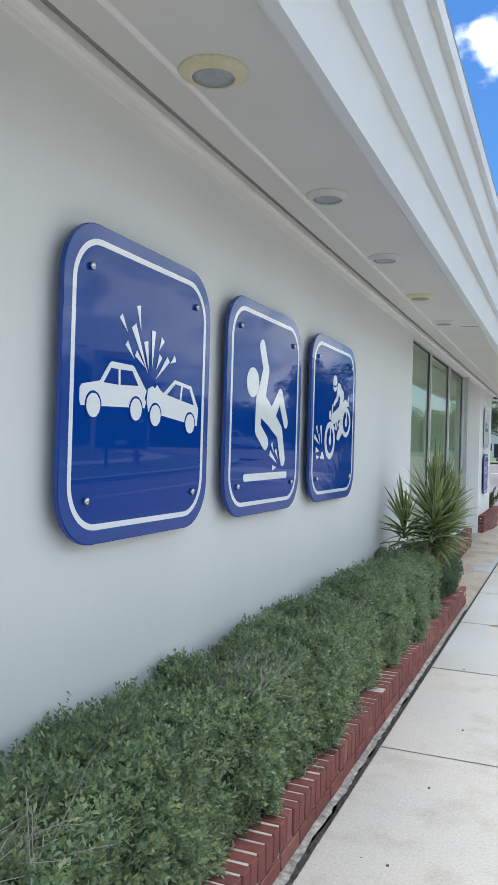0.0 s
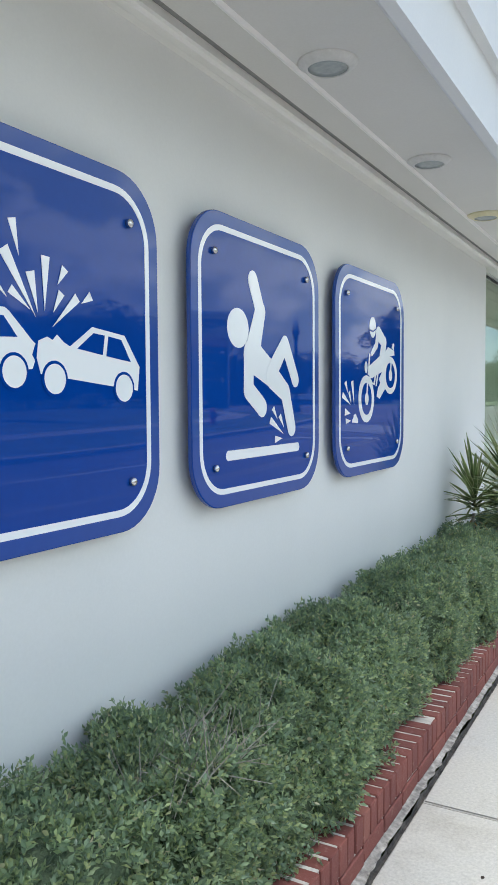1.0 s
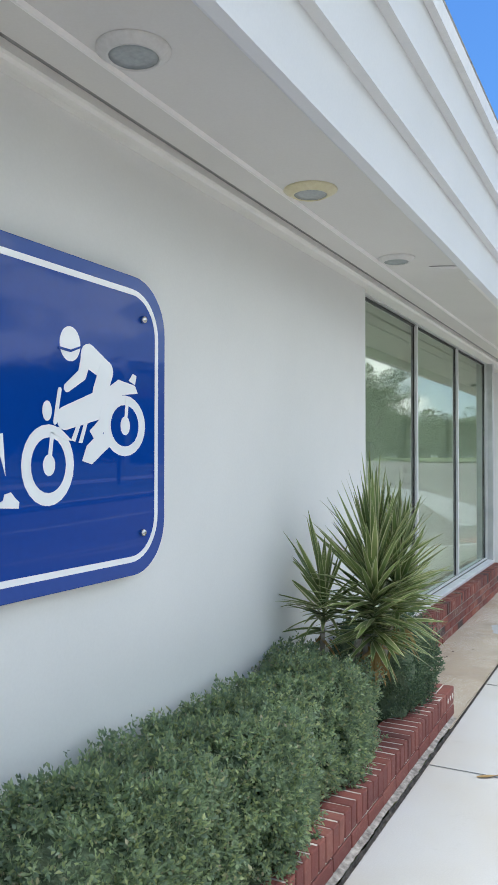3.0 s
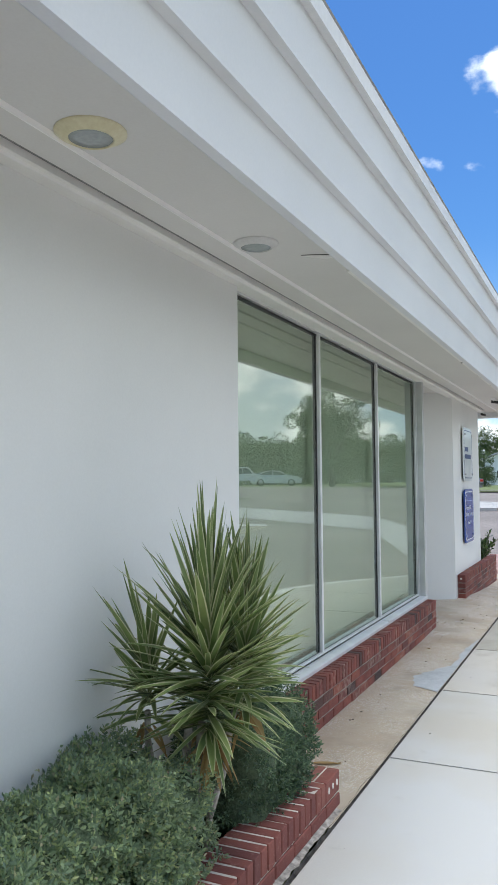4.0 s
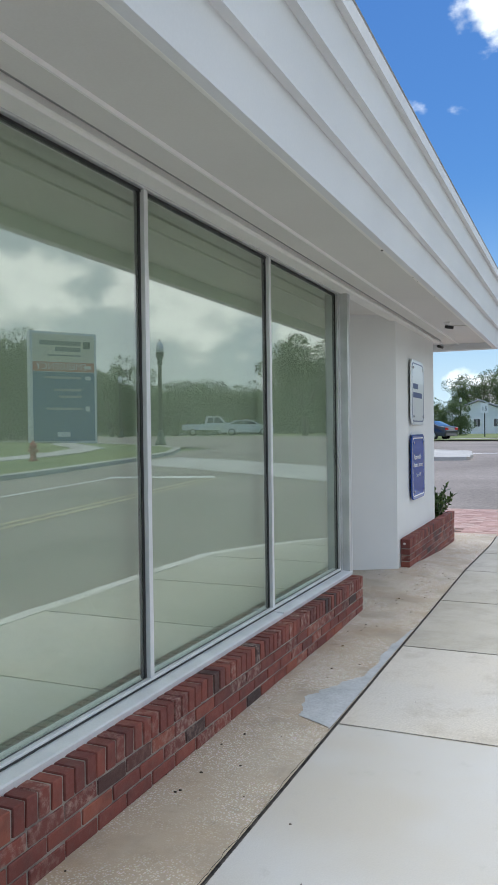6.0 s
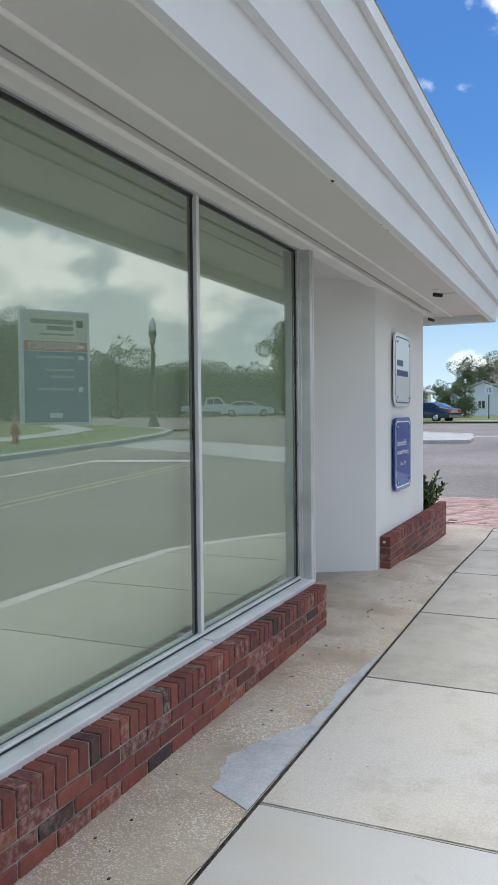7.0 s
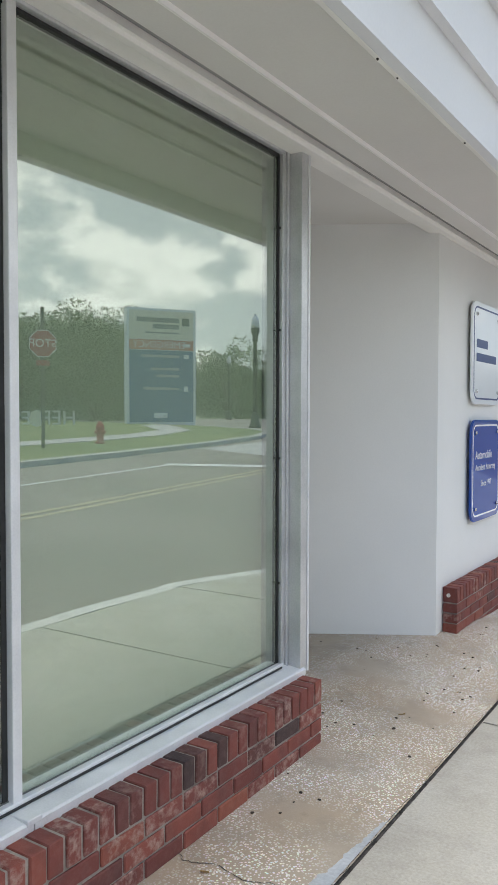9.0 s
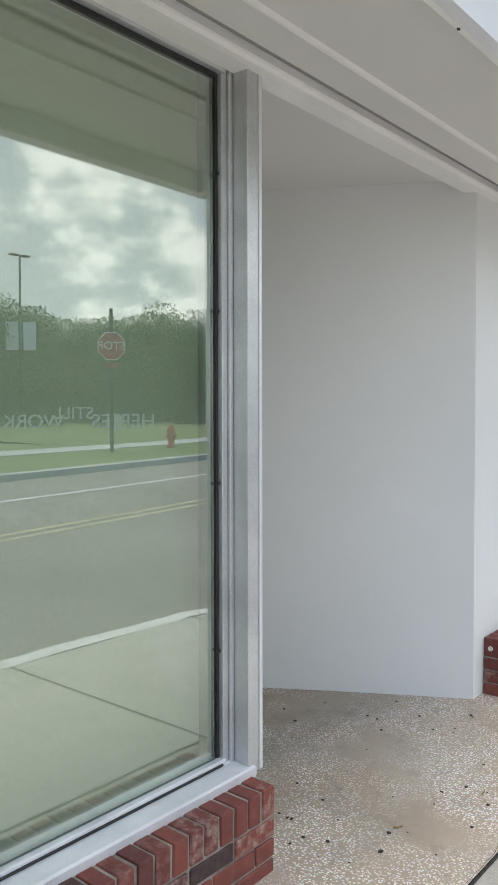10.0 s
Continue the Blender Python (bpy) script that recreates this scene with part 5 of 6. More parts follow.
oak = tree(on_ground(20.2, 74), 9.0, 9.5, 3, 26000, 0.20, "large spreading green tree on the grass", 0.2)
kinds = [tree(on_ground(35.6, 52), 7.6, 9.0, 21, 24000, 0.17), tree(on_ground(31.0, 44.5), 7.0, 7.5, 22, 24000, 0.16), tree(on_ground(48, 84), 8.6, 11, 23, 13000, 0.29)]
more = [(0, 40, 50, 1.05), (0, 33.4, 43.5, 0.98), (1, 36.0, 37.2, 1.0), (0, 40.5, 42.5, 1.0), (1, 33.5, 32.0, 1.05), (1, 29.6, 43.2, 0.82), (0, 43.5, 51.5, 1.1), (1, 46, 44, 1.15), (0, 38, 33, 1.1), (0, 42, 30, 1.15),
        (2, 42.5, 90, 0.85), (2, 47, 103, 1.0), (2, 40, 114, 0.95), (2, 52, 92, 0.95), (2, 54, 102, 0.95), (2, 46.5, 112, 1.05), (2, 34, 117, 0.95), (2, 27, 121, 1.0), (2, 20, 124, 0.95), (2, 13, 127, 1.0), (2, 6, 129, 0.9), (2, 58, 82, 1.0), (2, 60, 70, 1.0), (0, 52, 64, 1.1), (0, 48, 60, 1.05), (1, 52, 54, 1.2),
        *((2, 62 * math.cos(radians(a)) * 2.6, 12 + 62 * math.sin(radians(a)) * 2.6, 1.15 + 0.15 * math.sin(a * 1.3)) for a in range(20, 88, 3)), (2, -19, 128, 0.75), (2, -6, 140, 0.6), (2, -27, 118, 0.7), (2, 2, 134, 0.75), (1, -12.3, 88, 0.58), (1, -16.6, 90, 0.5), (0, -16.0, 141, 1.35), (0, -8.5, 139, 1.5), (1, -21, 92, 0.7)]
for k, x, y, s in more:
    c = copy_thing(kinds[k], Matrix.Identity(4))
    c.matrix_basis = pose(*on_ground(x, y, -0.9 if k == 2 else -0.3), 0, 0, rng.uniform(0, 360)) @ Matrix.Diagonal((s * rng.uniform(0.9, 1.15), s * rng.uniform(0.9, 1.15), s, 1))


def street_lamp(at, height):
    t = thing("street_lamp", "dark green post-top street lamp with a pale acorn globe", "street lamp", "street lamps", at=at)
    bm = bmesh.new()
    lathe(bm, [(0.26, 0), (0.26, 0.12), (0.20, 0.2), (0.16, 0.5), (0.12, 0.62), (0.075, 0.75)], seg=14)
    part("base", bm, M_POLE, t)
    bm = bmesh.new()
    lathe(bm, [(0.10, 0.7), (0.085, height - 1.20), (0.13, height - 1.18), (0.13, height - 1.05), (0.10, height - 1.0), (0.19, height - 0.80), (0.19, height - 0.62)], seg=14)
    part("pole", bm, M_POLE, t)
    bm = bmesh.new()
    lathe(bm, [(0.15, height - 0.63), (0.18, height - 0.50), (0.17, height - 0.36), (0.12, height - 0.18), (0.05, height - 0.08)], seg=16)
    part("globe", bm, M_GLOBE, t, "pale translucent globe")
    bm = bmesh.new()
    lathe(bm, [(0.06, height - 0.08), (0.03, height - 0.04), (0.01, height)], seg=10)
    part("finial", bm, M_POLE, t)
    return t


lamp = street_lamp(on_ground(14.4, 37.2, 0.1), 4.9)
for x, y in ((11.9, 59.6), (-14.5, 110), (30, 58), (-5.6, 70.5)):
    copy_thing(lamp, pose(*on_ground(x, y, 0.05)))


def panel(bm, w0, w1, z0, z1, y=-0.02, thick=0.02):
    return box(bm, (w0, y - thick, z0), (w1, y, z1))


UPRIGHT = Matrix.Rotation(radians(90), 4, "X")

# monument sign across the street
ang = math.degrees(math.atan2(38.95 - 42.25, 23.43 - 21.36))
ms = thing("monument_sign", "tall hospital direction sign with cream, orange and blue panels", "sign", at=(22.4, 40.6, gz(22.4, 40.6) + 0.05), turn=ang)
W, H = 3.75, 6.0
part("cabinet", boxed((-W / 2, -0.2, -0.2), (W / 2, 0.25, H), 0.02), M_SIGNWHITE, ms, "white metal cabinet")
for nm, z0, z1, mat in (("top_panel", H * 0.735, H - 0.14, M_CREAM), ("emergency_panel", H * 0.645, H * 0.73, M_ORANGE), ("direction_panel", 0.12, H * 0.64, M_TEAL)):
    part(nm, boxed((-W / 2 + 0.14, -0.215, z0), (W / 2 - 0.14, -0.19, z1)), mat, ms)
text_mesh("lettering", "EMERGENCY", 0.50, M_SIGNWHITE, ms, Matrix.Translation((0.15, -0.222, H * 0.687)) @ UPRIGHT, 0.004)
for nm, x0, x1, z, h, mat in (("lettering_bar", -0.95, 1.35, H * 0.90, 0.24, M_SIGNTEXT), ("lettering_bar", -0.95, 0.5, H * 0.845, 0.24, M_SIGNTEXT), ("lettering_bar", -0.95, 0.9, H * 0.79, 0.08, M_SIGNTEXT), ("logo_shape", -1.5, -1.1, H * 0.89, 0.4, M_POLE), ("arrow", -1.55, -1.15, H * 0.687, 0.16, M_SIGNWHITE), ("arrow", -1.5, -1.2, H * 0.59, 0.2, M_SIGNWHITE), ("lettering_bar", -0.95, 1.1, H * 0.59, 0.13, M_KERB), ("lettering_bar", -0.95, 0.6, H * 0.48, 0.13, M_KERB), ("lettering_bar", -0.95, 0.3, H * 0.42, 0.13, M_KERB), ("arrow", -1.45, -1.2, H * 0.31, 0.28, M_SIGNWHITE), ("lettering_bar", -0.95, 1.0, H * 0.31, 0.13, M_KERB), ("number_bar", -0.30, 0.42, H * 0.08, 0.26, M_SIGNWHITE)):
    part(nm, boxed((x0, -0.224, z - h / 2), (x1, -0.21, z + h / 2)), mat, ms)

# stop sign
st = thing("stop_sign", "red octagonal stop sign on a dark square post", "sign", at=on_ground(12.35, 23.5, 0.1), turn=-58)
part("post", boxed((-0.045, -0.045, -0.2), (0.045, 0.045, 3.75)), M_POLE, st)
bm = bmesh.new()
octo = [(0.385 * math.cos(radians(22.5 + 45 * k)), 2.78 + 0.385 * math.sin(radians(22.5 + 45 * k))) for k in range(8)]
prism(bm, octo, lambda u, v, w: (u, -0.05 - w, v), 0.006)
part("sign_rim", fix_normals(bm), M_SIGNWHITE, st, "white rim")
bm = bmesh.new()
prism(bm, [(u * 0.94, 2.78 + (v - 2.78) * 0.94) for u, v in octo], lambda u, v, w: (u, -0.0565 - w, v), 0.004)
part("sign_face", fix_normals(bm), M_RED, st, "red face")
text_mesh("lettering", "STOP", 0.30, M_SIGNWHITE, st, Matrix.Translation((0, -0.063, 2.78)) @ UPRIGHT, 0.002)
part("sub_plate", boxed((-0.17, -0.062, 2.2), (0.17, -0.05, 2.34)), M_RED, st, "small red plate")

# yard letters
yl = thing("yard_letters", "large cut-out yard letters standing on the grass", "letters", at=on_ground(21.6, 29.4, 0.12), turn=math.degrees(math.atan2(26.73 - 31.98, 22.8 - 20.4)))
text_mesh("letters", "HER", 0.85, M_LETTER, yl, Matrix.Translation((-2.55, 0, 0.42)) @ UPRIGHT, 0.02)
bm = bmesh.new()
prism(bm, disc(-1.65, 0.42, 0.30, 0.36, 8), lambda u, v, w: (u, -w, v), 0.03)
part("badge", fix_normals(bm), M_CREAM, yl, "yellow badge shape")
text_mesh("letters", "ES", 0.8, M_LETTER, yl, Matrix.Translation((-1.05, 0, 0.42)) @ UPRIGHT, 0.02)
text_mesh("letters", "STILL", 0.70, M_LETTER, yl, Matrix.Translation((0.05, 0, 0.75)) @ UPRIGHT, 0.02)
text_mesh("letters", "WORK HERE", 0.75, M_LETTER, yl, Matrix.Translation((2.6, 0, 0.42)) @ UPRIGHT, 0.02)

# hydrant
hy = thing("fire_hydrant", "small red fire hydrant on the grass", "hydrant", at=on_ground(12.4, 25.7, 0.1))
bm = bmesh.new()
lathe(bm, [(0.15, 0), (0.15, 0.05), (0.10, 0.07), (0.10, 0.42), (0.13, 0.44), (0.12, 0.52), (0.06, 0.62), (0.03, 0.66)], seg=14)
part("body", bm, M_RED, hy)
bm = bmesh.new()
cyl(bm, (-0.18, 0, 0.34), (0.18, 0, 0.34), 0.05, seg=10)
part("outlet", bm, M_RED, hy)

# tall parking light and banner pole
pl = thing("parking_light", "tall dark parking-lot light with two flat heads", "street lamp", at=on_ground(43, 41.2))
bm = bmesh.new()
cyl(bm, (0, 0, -0.2), (0, 0, 11.6), 0.10, 0.07, 10)
part("pole", bm, M_POLE, pl)
for s in (-1, 1):
    ob = part("lamp_head", boxed((-0.2, 0.12 if s > 0 else -0.75, 11.5), (0.2, 0.75 if s > 0 else -0.12, 11.62), 0.02), M_POLE, pl)
bp = thing("banner_pole", "dark pole with two small white banners", "pole", at=on_ground(29.9, 32.5), turn=-50)
bm = bmesh.new()
cyl(bm, (0, 0, -0.2), (0, 0, 5.6), 0.07, seg=10)
part("pole", bm, M_POLE, bp)
for x0, x1 in ((-0.72, -0.12), (0.12, 0.72)):
    part("banner", boxed((x0, -0.01, 3.9), (x1, 0.01, 5.3)), M_SIGNWHITE, bp, "white cloth banner")

# speed sign in front of the field
sp = thing("speed_sign", "small white speed limit sign on a thin post", "sign", at=on_ground(-7.65, 76), turn=-8)
part("post", boxed((-0.04, -0.03, -0.2), (0.04, 0.03, 3.0)), M_POLE, sp)
part("sign_face", boxed((-0.33, -0.06, 2.15), (0.33, -0.035, 3.0)), M_SIGNWHITE, sp, "white face")
text_mesh("lettering", "15", 0.5, M_BLACK, sp, Matrix.Translation((0, -0.064, 2.5)) @ UPRIGHT, 0.002)


def vehicle(name, label, category, at, turn, prof, glass, length, width, paint, wheels, lamps, flat_top=0.82):
    """A vehicle along its own x, nose at +x. prof: side outline; glass: outlines of the side windows and screens."""
    t = thing(name, label, category, at=at, turn=turn)
    bm = bmesh.new()
    n = 8
    rows = []
    for j in range(n + 1):
        s = -1 + 2 * j / n
        rows.append([bm.verts.new((x, s * width / 2 * (1.0 if z < 0.95 else 1 - (1 - flat_top) * (z - 0.95) / 0.6), z - 0.03 * s * s * (z > 0.9))) for x, z in prof])
    m = len(prof)
    for a, b in zip(rows, rows[1:]):
        for k in range(m):
            f = bm.faces.new((a[k], a[(k + 1) % m], b[(k + 1) % m], b[k]))
            f.smooth = True
    bm.faces.new(rows[0][::-1])
    bm.faces.new(rows[-1])
    part("body", fix_normals(bm), paint, t)
    for pts in glass:
        for s in (-1, 1):
            bm = bmesh.new()
            y = lambda z: s * (width / 2 * (1 - (1 - flat_top) * max(0, z - 0.95) / 0.6) + 0.006)
            vs = [bm.verts.new((x, y(z), z - 0.02)) for x, z in pts]
            bm.faces.new(vs)
            ex = bmesh.ops.extrude_face_region(bm, geom=bm.faces[:])
            for v in ex["geom"]:
                if isinstance(v, bmesh.types.BMVert):
                    v.co.y -= s * 0.02
            part("side_window", fix_normals(bm), M_CARGLASS, t, "dark glass")
    for x in wheels:
        for s in (-1, 1):
            bm = bmesh.new()
            lathe(bm, [(0.20, -0.10), (0.31, -0.10), (0.34, -0.07), (0.34, 0.07), (0.31, 0.10), (0.20, 0.10)], seg=20)
            bm.transform(Matrix.Translation((x, s * (width / 2 - 0.09), 0.34)) @ Matrix.Rotation(radians(90), 4, "X"))
            w = part("wheel", bm, M_RUBBER, t, "black tyre")
            bm = bmesh.new()
            lathe(bm, [(0.04, -0.108), (0.21, -0.106), (0.21, 0.106), (0.04, 0.108)], seg=16)
            bm.transform(Matrix.Translation((x, s * (width / 2 - 0.09), 0.34)) @ Matrix.Rotation(radians(90), 4, "X"))
            part("rim", bm, M_RIM, w)
    for x, z, h, mat in lamps:
        for s in (-1, 1):
            part("lamp", boxed((x - 0.05, s * width * 0.36 - 0.22, z - h), (x + 0.05, s * width * 0.36 + 0.22, z + h), 0.01), mat, t)
    return t


SEDAN = [(-2.35, 0.30), (-2.42, 0.55), (-2.38, 0.98), (-1.75, 1.08), (-1.05, 1.42), (-0.2, 1.47), (0.35, 1.42), (1.15, 1.02), (2.1, 0.86), (2.38, 0.62), (2.35, 0.28)]
SEDAN_GLASS = [[(-1.55, 1.06), (-0.98, 1.36), (-0.35, 1.41), (-0.35, 1.05)], [(-0.28, 1.05), (-0.28, 1.41), (0.30, 1.36), (0.92, 1.03)]]
vehicle("sedan", "dark navy sedan seen from behind on the street", "car", on_ground(-10.75, 64.2, 0.01), 158, SEDAN, SEDAN_GLASS, 4.8, 1.84, M_NAVY, (-1.42, 1.42), [(-2.36, 0.82, 0.09, M_TAIL)])
vehicle("sedan", "white sedan parked on the side street", "car", on_ground(24.6, 70.7, 0.01), 157, SEDAN, SEDAN_GLASS, 4.8, 1.84, M_CARWHITE, (-1.42, 1.42), [(2.33, 0.66, 0.07, M_SIGNWHITE)])
PICKUP = [(-2.85, 0.55), (-2.9, 0.62), (-2.88, 1.10), (-0.75, 1.12), (-0.72, 1.15), (-0.55, 1.86), (0.75, 1.90), (1.35, 1.22), (2.65, 1.12), (2.85, 0.95), (2.88, 0.5)]
PICKUP_GLASS = [[(-0.48, 1.22), (-0.38, 1.74), (0.15, 1.77), (0.15, 1.22)], [(0.22, 1.22), (0.22, 1.77), (0.70, 1.77), (1.15, 1.22)]]
vehicle("pickup_truck", "white pickup truck parked on the side street", "truck", on_ground(29.8, 74.0, 0.02), 155, PICKUP, PICKUP_GLASS, 5.8, 2.0, M_CARWHITE, (-1.85, 1.85), [(2.84, 0.9, 0.1, M_SIGNWHITE)], 0.86)


def house(at, turn, w, d, h, label):
    t = thing("house", label, "house", at=at, turn=turn)
    bm = bmesh.new()
    box(bm, (-w / 2, -d / 2, -0.5), (w / 2, d / 2, h))
    part("wall", bm, M_HOUSE, t, "pale siding walls")
    bm = bmesh.new()
    prism(bm, [(-w / 2 - 0.5, h - 0.05), (0, h + w * 0.20), (w / 2 + 0.5, h - 0.05), (w / 2 + 0.5, h + 0.12), (0, h + w * 0.20 + 0.2), (-w / 2 - 0.5, h + 0.12)], lambda u, v, q: (u, -d / 2 - 0.4 + q, v), d + 0.8)
    part("roof", fix_normals(bm), M_HOUSEROOF, t, "grey gabled roof")
    bm = bmesh.new()
    prism(bm, [(-w / 2, h - 0.02), (w / 2, h - 0.02), (0, h + w * 0.19)], lambda u, v, q: (u, -d / 2 + q, v), 0.1)
    part("gable", fix_normals(bm), M_HOUSE, t)
    for k in range(3):
        x = -w / 2 + w * (k + 0.6) / 3.4
        win = part("window", boxed((x - 0.5, -d / 2 - 0.05, 1.0), (x + 0.5, -d / 2 + 0.02, 2.2)), M_SIGNWHITE, t, "white window frame")
        for a, b in ((-0.42, -0.03), (0.03, 0.42)):
            part("pane", boxed((x + a, -d / 2 - 0.065, 1.08), (x + b, -d / 2 - 0.045, 2.12)), M_CARGLASS, win, "dark pane")
    part("door", boxed((w / 2 - 1.4, -d / 2 - 0.06, 0), (w / 2 - 0.5, -d / 2 + 0.02, 2.1)), M_BLACK, t, "dark door")
    return t


house(on_ground(-13.6, 121), 8, 9, 8, 2.9, "pale single-storey house with a grey gabled roof")
house(on_ground(-24, 99), -4, 12, 10, 3.0, "long pale house with a grey roof behind trees")
house(on_ground(52, 122), -20, 16, 10, 3.0, "white low building beyond the trees")

# ---------- small things on the building ----------


def cctv(at, turn):
    t = thing("security_camera", "small white security camera with black lens under the soffit", "camera", "security cameras", at=at, turn=turn)
    bm = bmesh.new()
    lathe(bm, [(0.034, 0.0), (0.034, -0.016), (0.016, -0.022)], seg=18)
    part("mount", bm, M_SIGNWHITE, t)
    bm = bmesh.new()
    cyl(bm, (0, 0, -0.015), (0.015, 0, -0.040), 0.009, seg=10)
    part("arm", bm, M_SIGNWHITE, t)
    bm = bmesh.new()
    cyl(bm, (-0.025, 0, -0.045), (0.065, 0, -0.058), 0.018, seg=16)
    part("body", bm, M_BLACK, t, "black tube body")
    return t


c1 = cctv((-1.09, 14.55, SOFFIT), 15)
copy_thing(c1, pose(-1.50, 16.48, SOFFIT, 0, 0, 60))
cd = thing("conduit", "thin white conduit along the soffit by the cameras", "conduit", at=(0, 0, 0))
bm = bmesh.new()
cyl(bm, (-1.10, 14.80, SOFFIT - 0.008), (-0.88, 14.86, SOFFIT - 0.008), 0.008, seg=8)
part("pipe", bm, M_TRIM, cd)

CRACK_A, CRACK_B = (-1.435, 11.24), (-0.935, 11.25)
CHIPS = ((10.55, 0.006), (11.45, 0.004), (11.61, 0.003), (12.31, 0.004))
# a paint crack in the soffit, and leaf litter
bm = bmesh.new()
prev = None
for k in range(13):
    s = k / 12
    c = Vector((-1.05 + 0.19 * s, 7.345 + 0.085 * s ** 1.4, SOFFIT - 0.0025))
    w = 0.005 * math.sin(math.pi * (0.1 + 0.85 * s))
    row = [bm.verts.new(c + Vector((0, -w, 0))), bm.verts.new(c + Vector((0, w, -0.002)))]
    if prev:
        bm.faces.new((prev[0], prev[1], row[1], row[0]))
    prev = row
structure("trim_crack", fix_normals(bm), M_JOINT, "dark crack in the soffit paint", "crack")
bm = bmesh.new()
prev = None
for k in range(17):
    s = k / 16
    c = Vector((-1.05 + 0.195 * s, 7.352 + 0.095 * s ** 1.4, SOFFIT - 0.002))
    w = 0.014 + 0.026 * math.sin(math.pi * s) + 0.006 * noise.noise((s * 9, 1, 2))
    row = [bm.verts.new(c + Vector((0, 0, 0.003))), bm.verts.new(c + Vector((0, 0.4 * w, -0.014 * math.sin(math.pi * s)))), bm.verts.new(c + Vector((0, 1.6 * w, 0.003)))]
    if prev:
        bm.faces.new((prev[0], prev[1], row[1], row[0]))
        bm.faces.new((prev[1], prev[2], row[2], row[1]))
    prev = row
structure("trim_peeling_paint", fix_normals(bm), M_TRIM, "curled flap of peeling paint on the soffit", "paint flap")

bm = bmesh.new()
prev = None
for k in range(61):
    f = k / 60
    x = CRACK_A[0] + (CRACK_B[0] - CRACK_A[0]) * f + 0.006 * noise.noise((f * 20, 4, 4))
    y = CRACK_A[1] + (CRACK_B[1] - CRACK_A[1]) * f + 0.035 * noise.noise((f * 5, 1, 9)) + 0.010 * noise.noise((f * 24, 6, 2))
    w = 0.0008 + 0.0016 * (0.5 + noise.noise((f * 16, 8, 1)))
    row = [bm.verts.new((x, y - w, old_z(x, y) + 0.0025)), bm.verts.new((x, y + w, old_z(x, y) + 0.0025))]
    if prev:
        bm.faces.new((prev[0], row[0], row[1], prev[1]))
    prev = row
structure("trim_ground_crack", fix_normals(bm), M_JOINT, "thin dark crack across the old concrete strip", "crack")
for y, r in CHIPS:
    bm = bmesh.new()
    bmesh.ops.create_icosphere(bm, subdivisions=2, radius=r)
    for v in bm.verts:
        v.co *= 1 + 0.5 * noise.noise(v.co * 160 + Vector((y, 0, 0)))
        v.co.y *= 1.8
    ob = part("paint_chip", bm, M_JOINT, fascia, "small dark chip in the paint")
    ob.location = (-0.832, y, 2.555)


def dry_leaf(x, y, ln, turn, label="dry brown leaf lying on the pavement"):
    bm = bmesh.new()
    prev = None
    for k in range(7):
        s = k / 6
        w = ln * 0.16 * math.sin(math.pi * (0.08 + 0.9 * s))
        row = [bm.verts.new((ln * (s - 0.5), -w, 0.006 + 0.006 * s)), bm.verts.new((ln * (s - 0.5), 0, 0.003)), bm.verts.new((ln * (s - 0.5), w, 0.007 - 0.003 * s))]
        if prev:
            bm.faces.new((prev[0], prev[1], row[1], row[0]))
            bm.faces.new((prev[1], prev[2], row[2], row[1]))
        prev = row
    ob = tagged(link("dry_leaf", bm, M_DEADLEAF), label, "leaf", "fallen leaves")
    ob.matrix_world = pose(x, y, old_z(x, y), 0, 0, turn)


dry_leaf(-0.62, 6.72, 0.11, 35)
dry_leaf(-1.20, 8.05, 0.15, 20, "dry curled leaf on the old concrete strip")
for x, y, ln, tn in ((-0.30, 6.1, 0.03, 10), (0.25, 6.6, 0.03, 80), (-1.25, 12.75, 0.035, 40), (-1.12, 13.2, 0.03, 100), (-1.3, 11.2, 0.03, 15)):
    dry_leaf(x, y, ln, tn, "small dry leaf scrap on the pavement")
bm = bmesh.new()
for _ in range(110):
    x, y = rng.uniform(-1.5, -0.95), rng.uniform(7.8, 15.5)
    if rng.random() < 0.45:
        x, y = rng.uniform(-2.3, -1.0), rng.uniform(12.4, 13.9)
        if y > 13.95 + 0.56 * (x + 1.54):
            continue
    s = rng.uniform(0.003, 0.010)
    bmesh.ops.create_icosphere(bm, subdivisions=1, radius=s, matrix=Matrix.Translation((x, y, old_z(x, y) + 0.002)) @ Matrix.Diagonal((1, rng.uniform(0.5, 1.4), 0.35, 1)))
for _ in range(70):
    x, y = rng.uniform(-0.85, 0.6), rng.uniform(1.0, 15.0)
    bmesh.ops.create_icosphere(bm, subdivisions=1, radius=rng.choice((0.002, 0.003, 0.004, 0.007)), matrix=Matrix.Translation((x, y, sw(y) + 0.001)) @ Matrix.Diagonal((1, rng.uniform(0.5, 1.6), 0.3, 1)))
tagged(link("debris", bm, M_SOIL), "dark specks of dirt and seed on the concrete", "debris", kind="stuff")

# ---------- bricks ----------


def brick_mesh(name, size, seed, mat=M_BRICK):
    r = random.Random(seed)
    bm = boxed([-s / 2 for s in size], [s / 2 for s in size])
    bmesh.ops.bevel(bm, geom=bm.edges[:], offset=0.0035, segments=1, affect="EDGES")
    for v in bm.verts:
        v.co += Vector((r.uniform(-1, 1), r.uniform(-1, 1), r.uniform(-1, 1))) * 0.0013
    me = bpy.data.meshes.new(name)
    bm.to_mesh(me)
    bm.free()
    me.materials.append(mat)
    return me


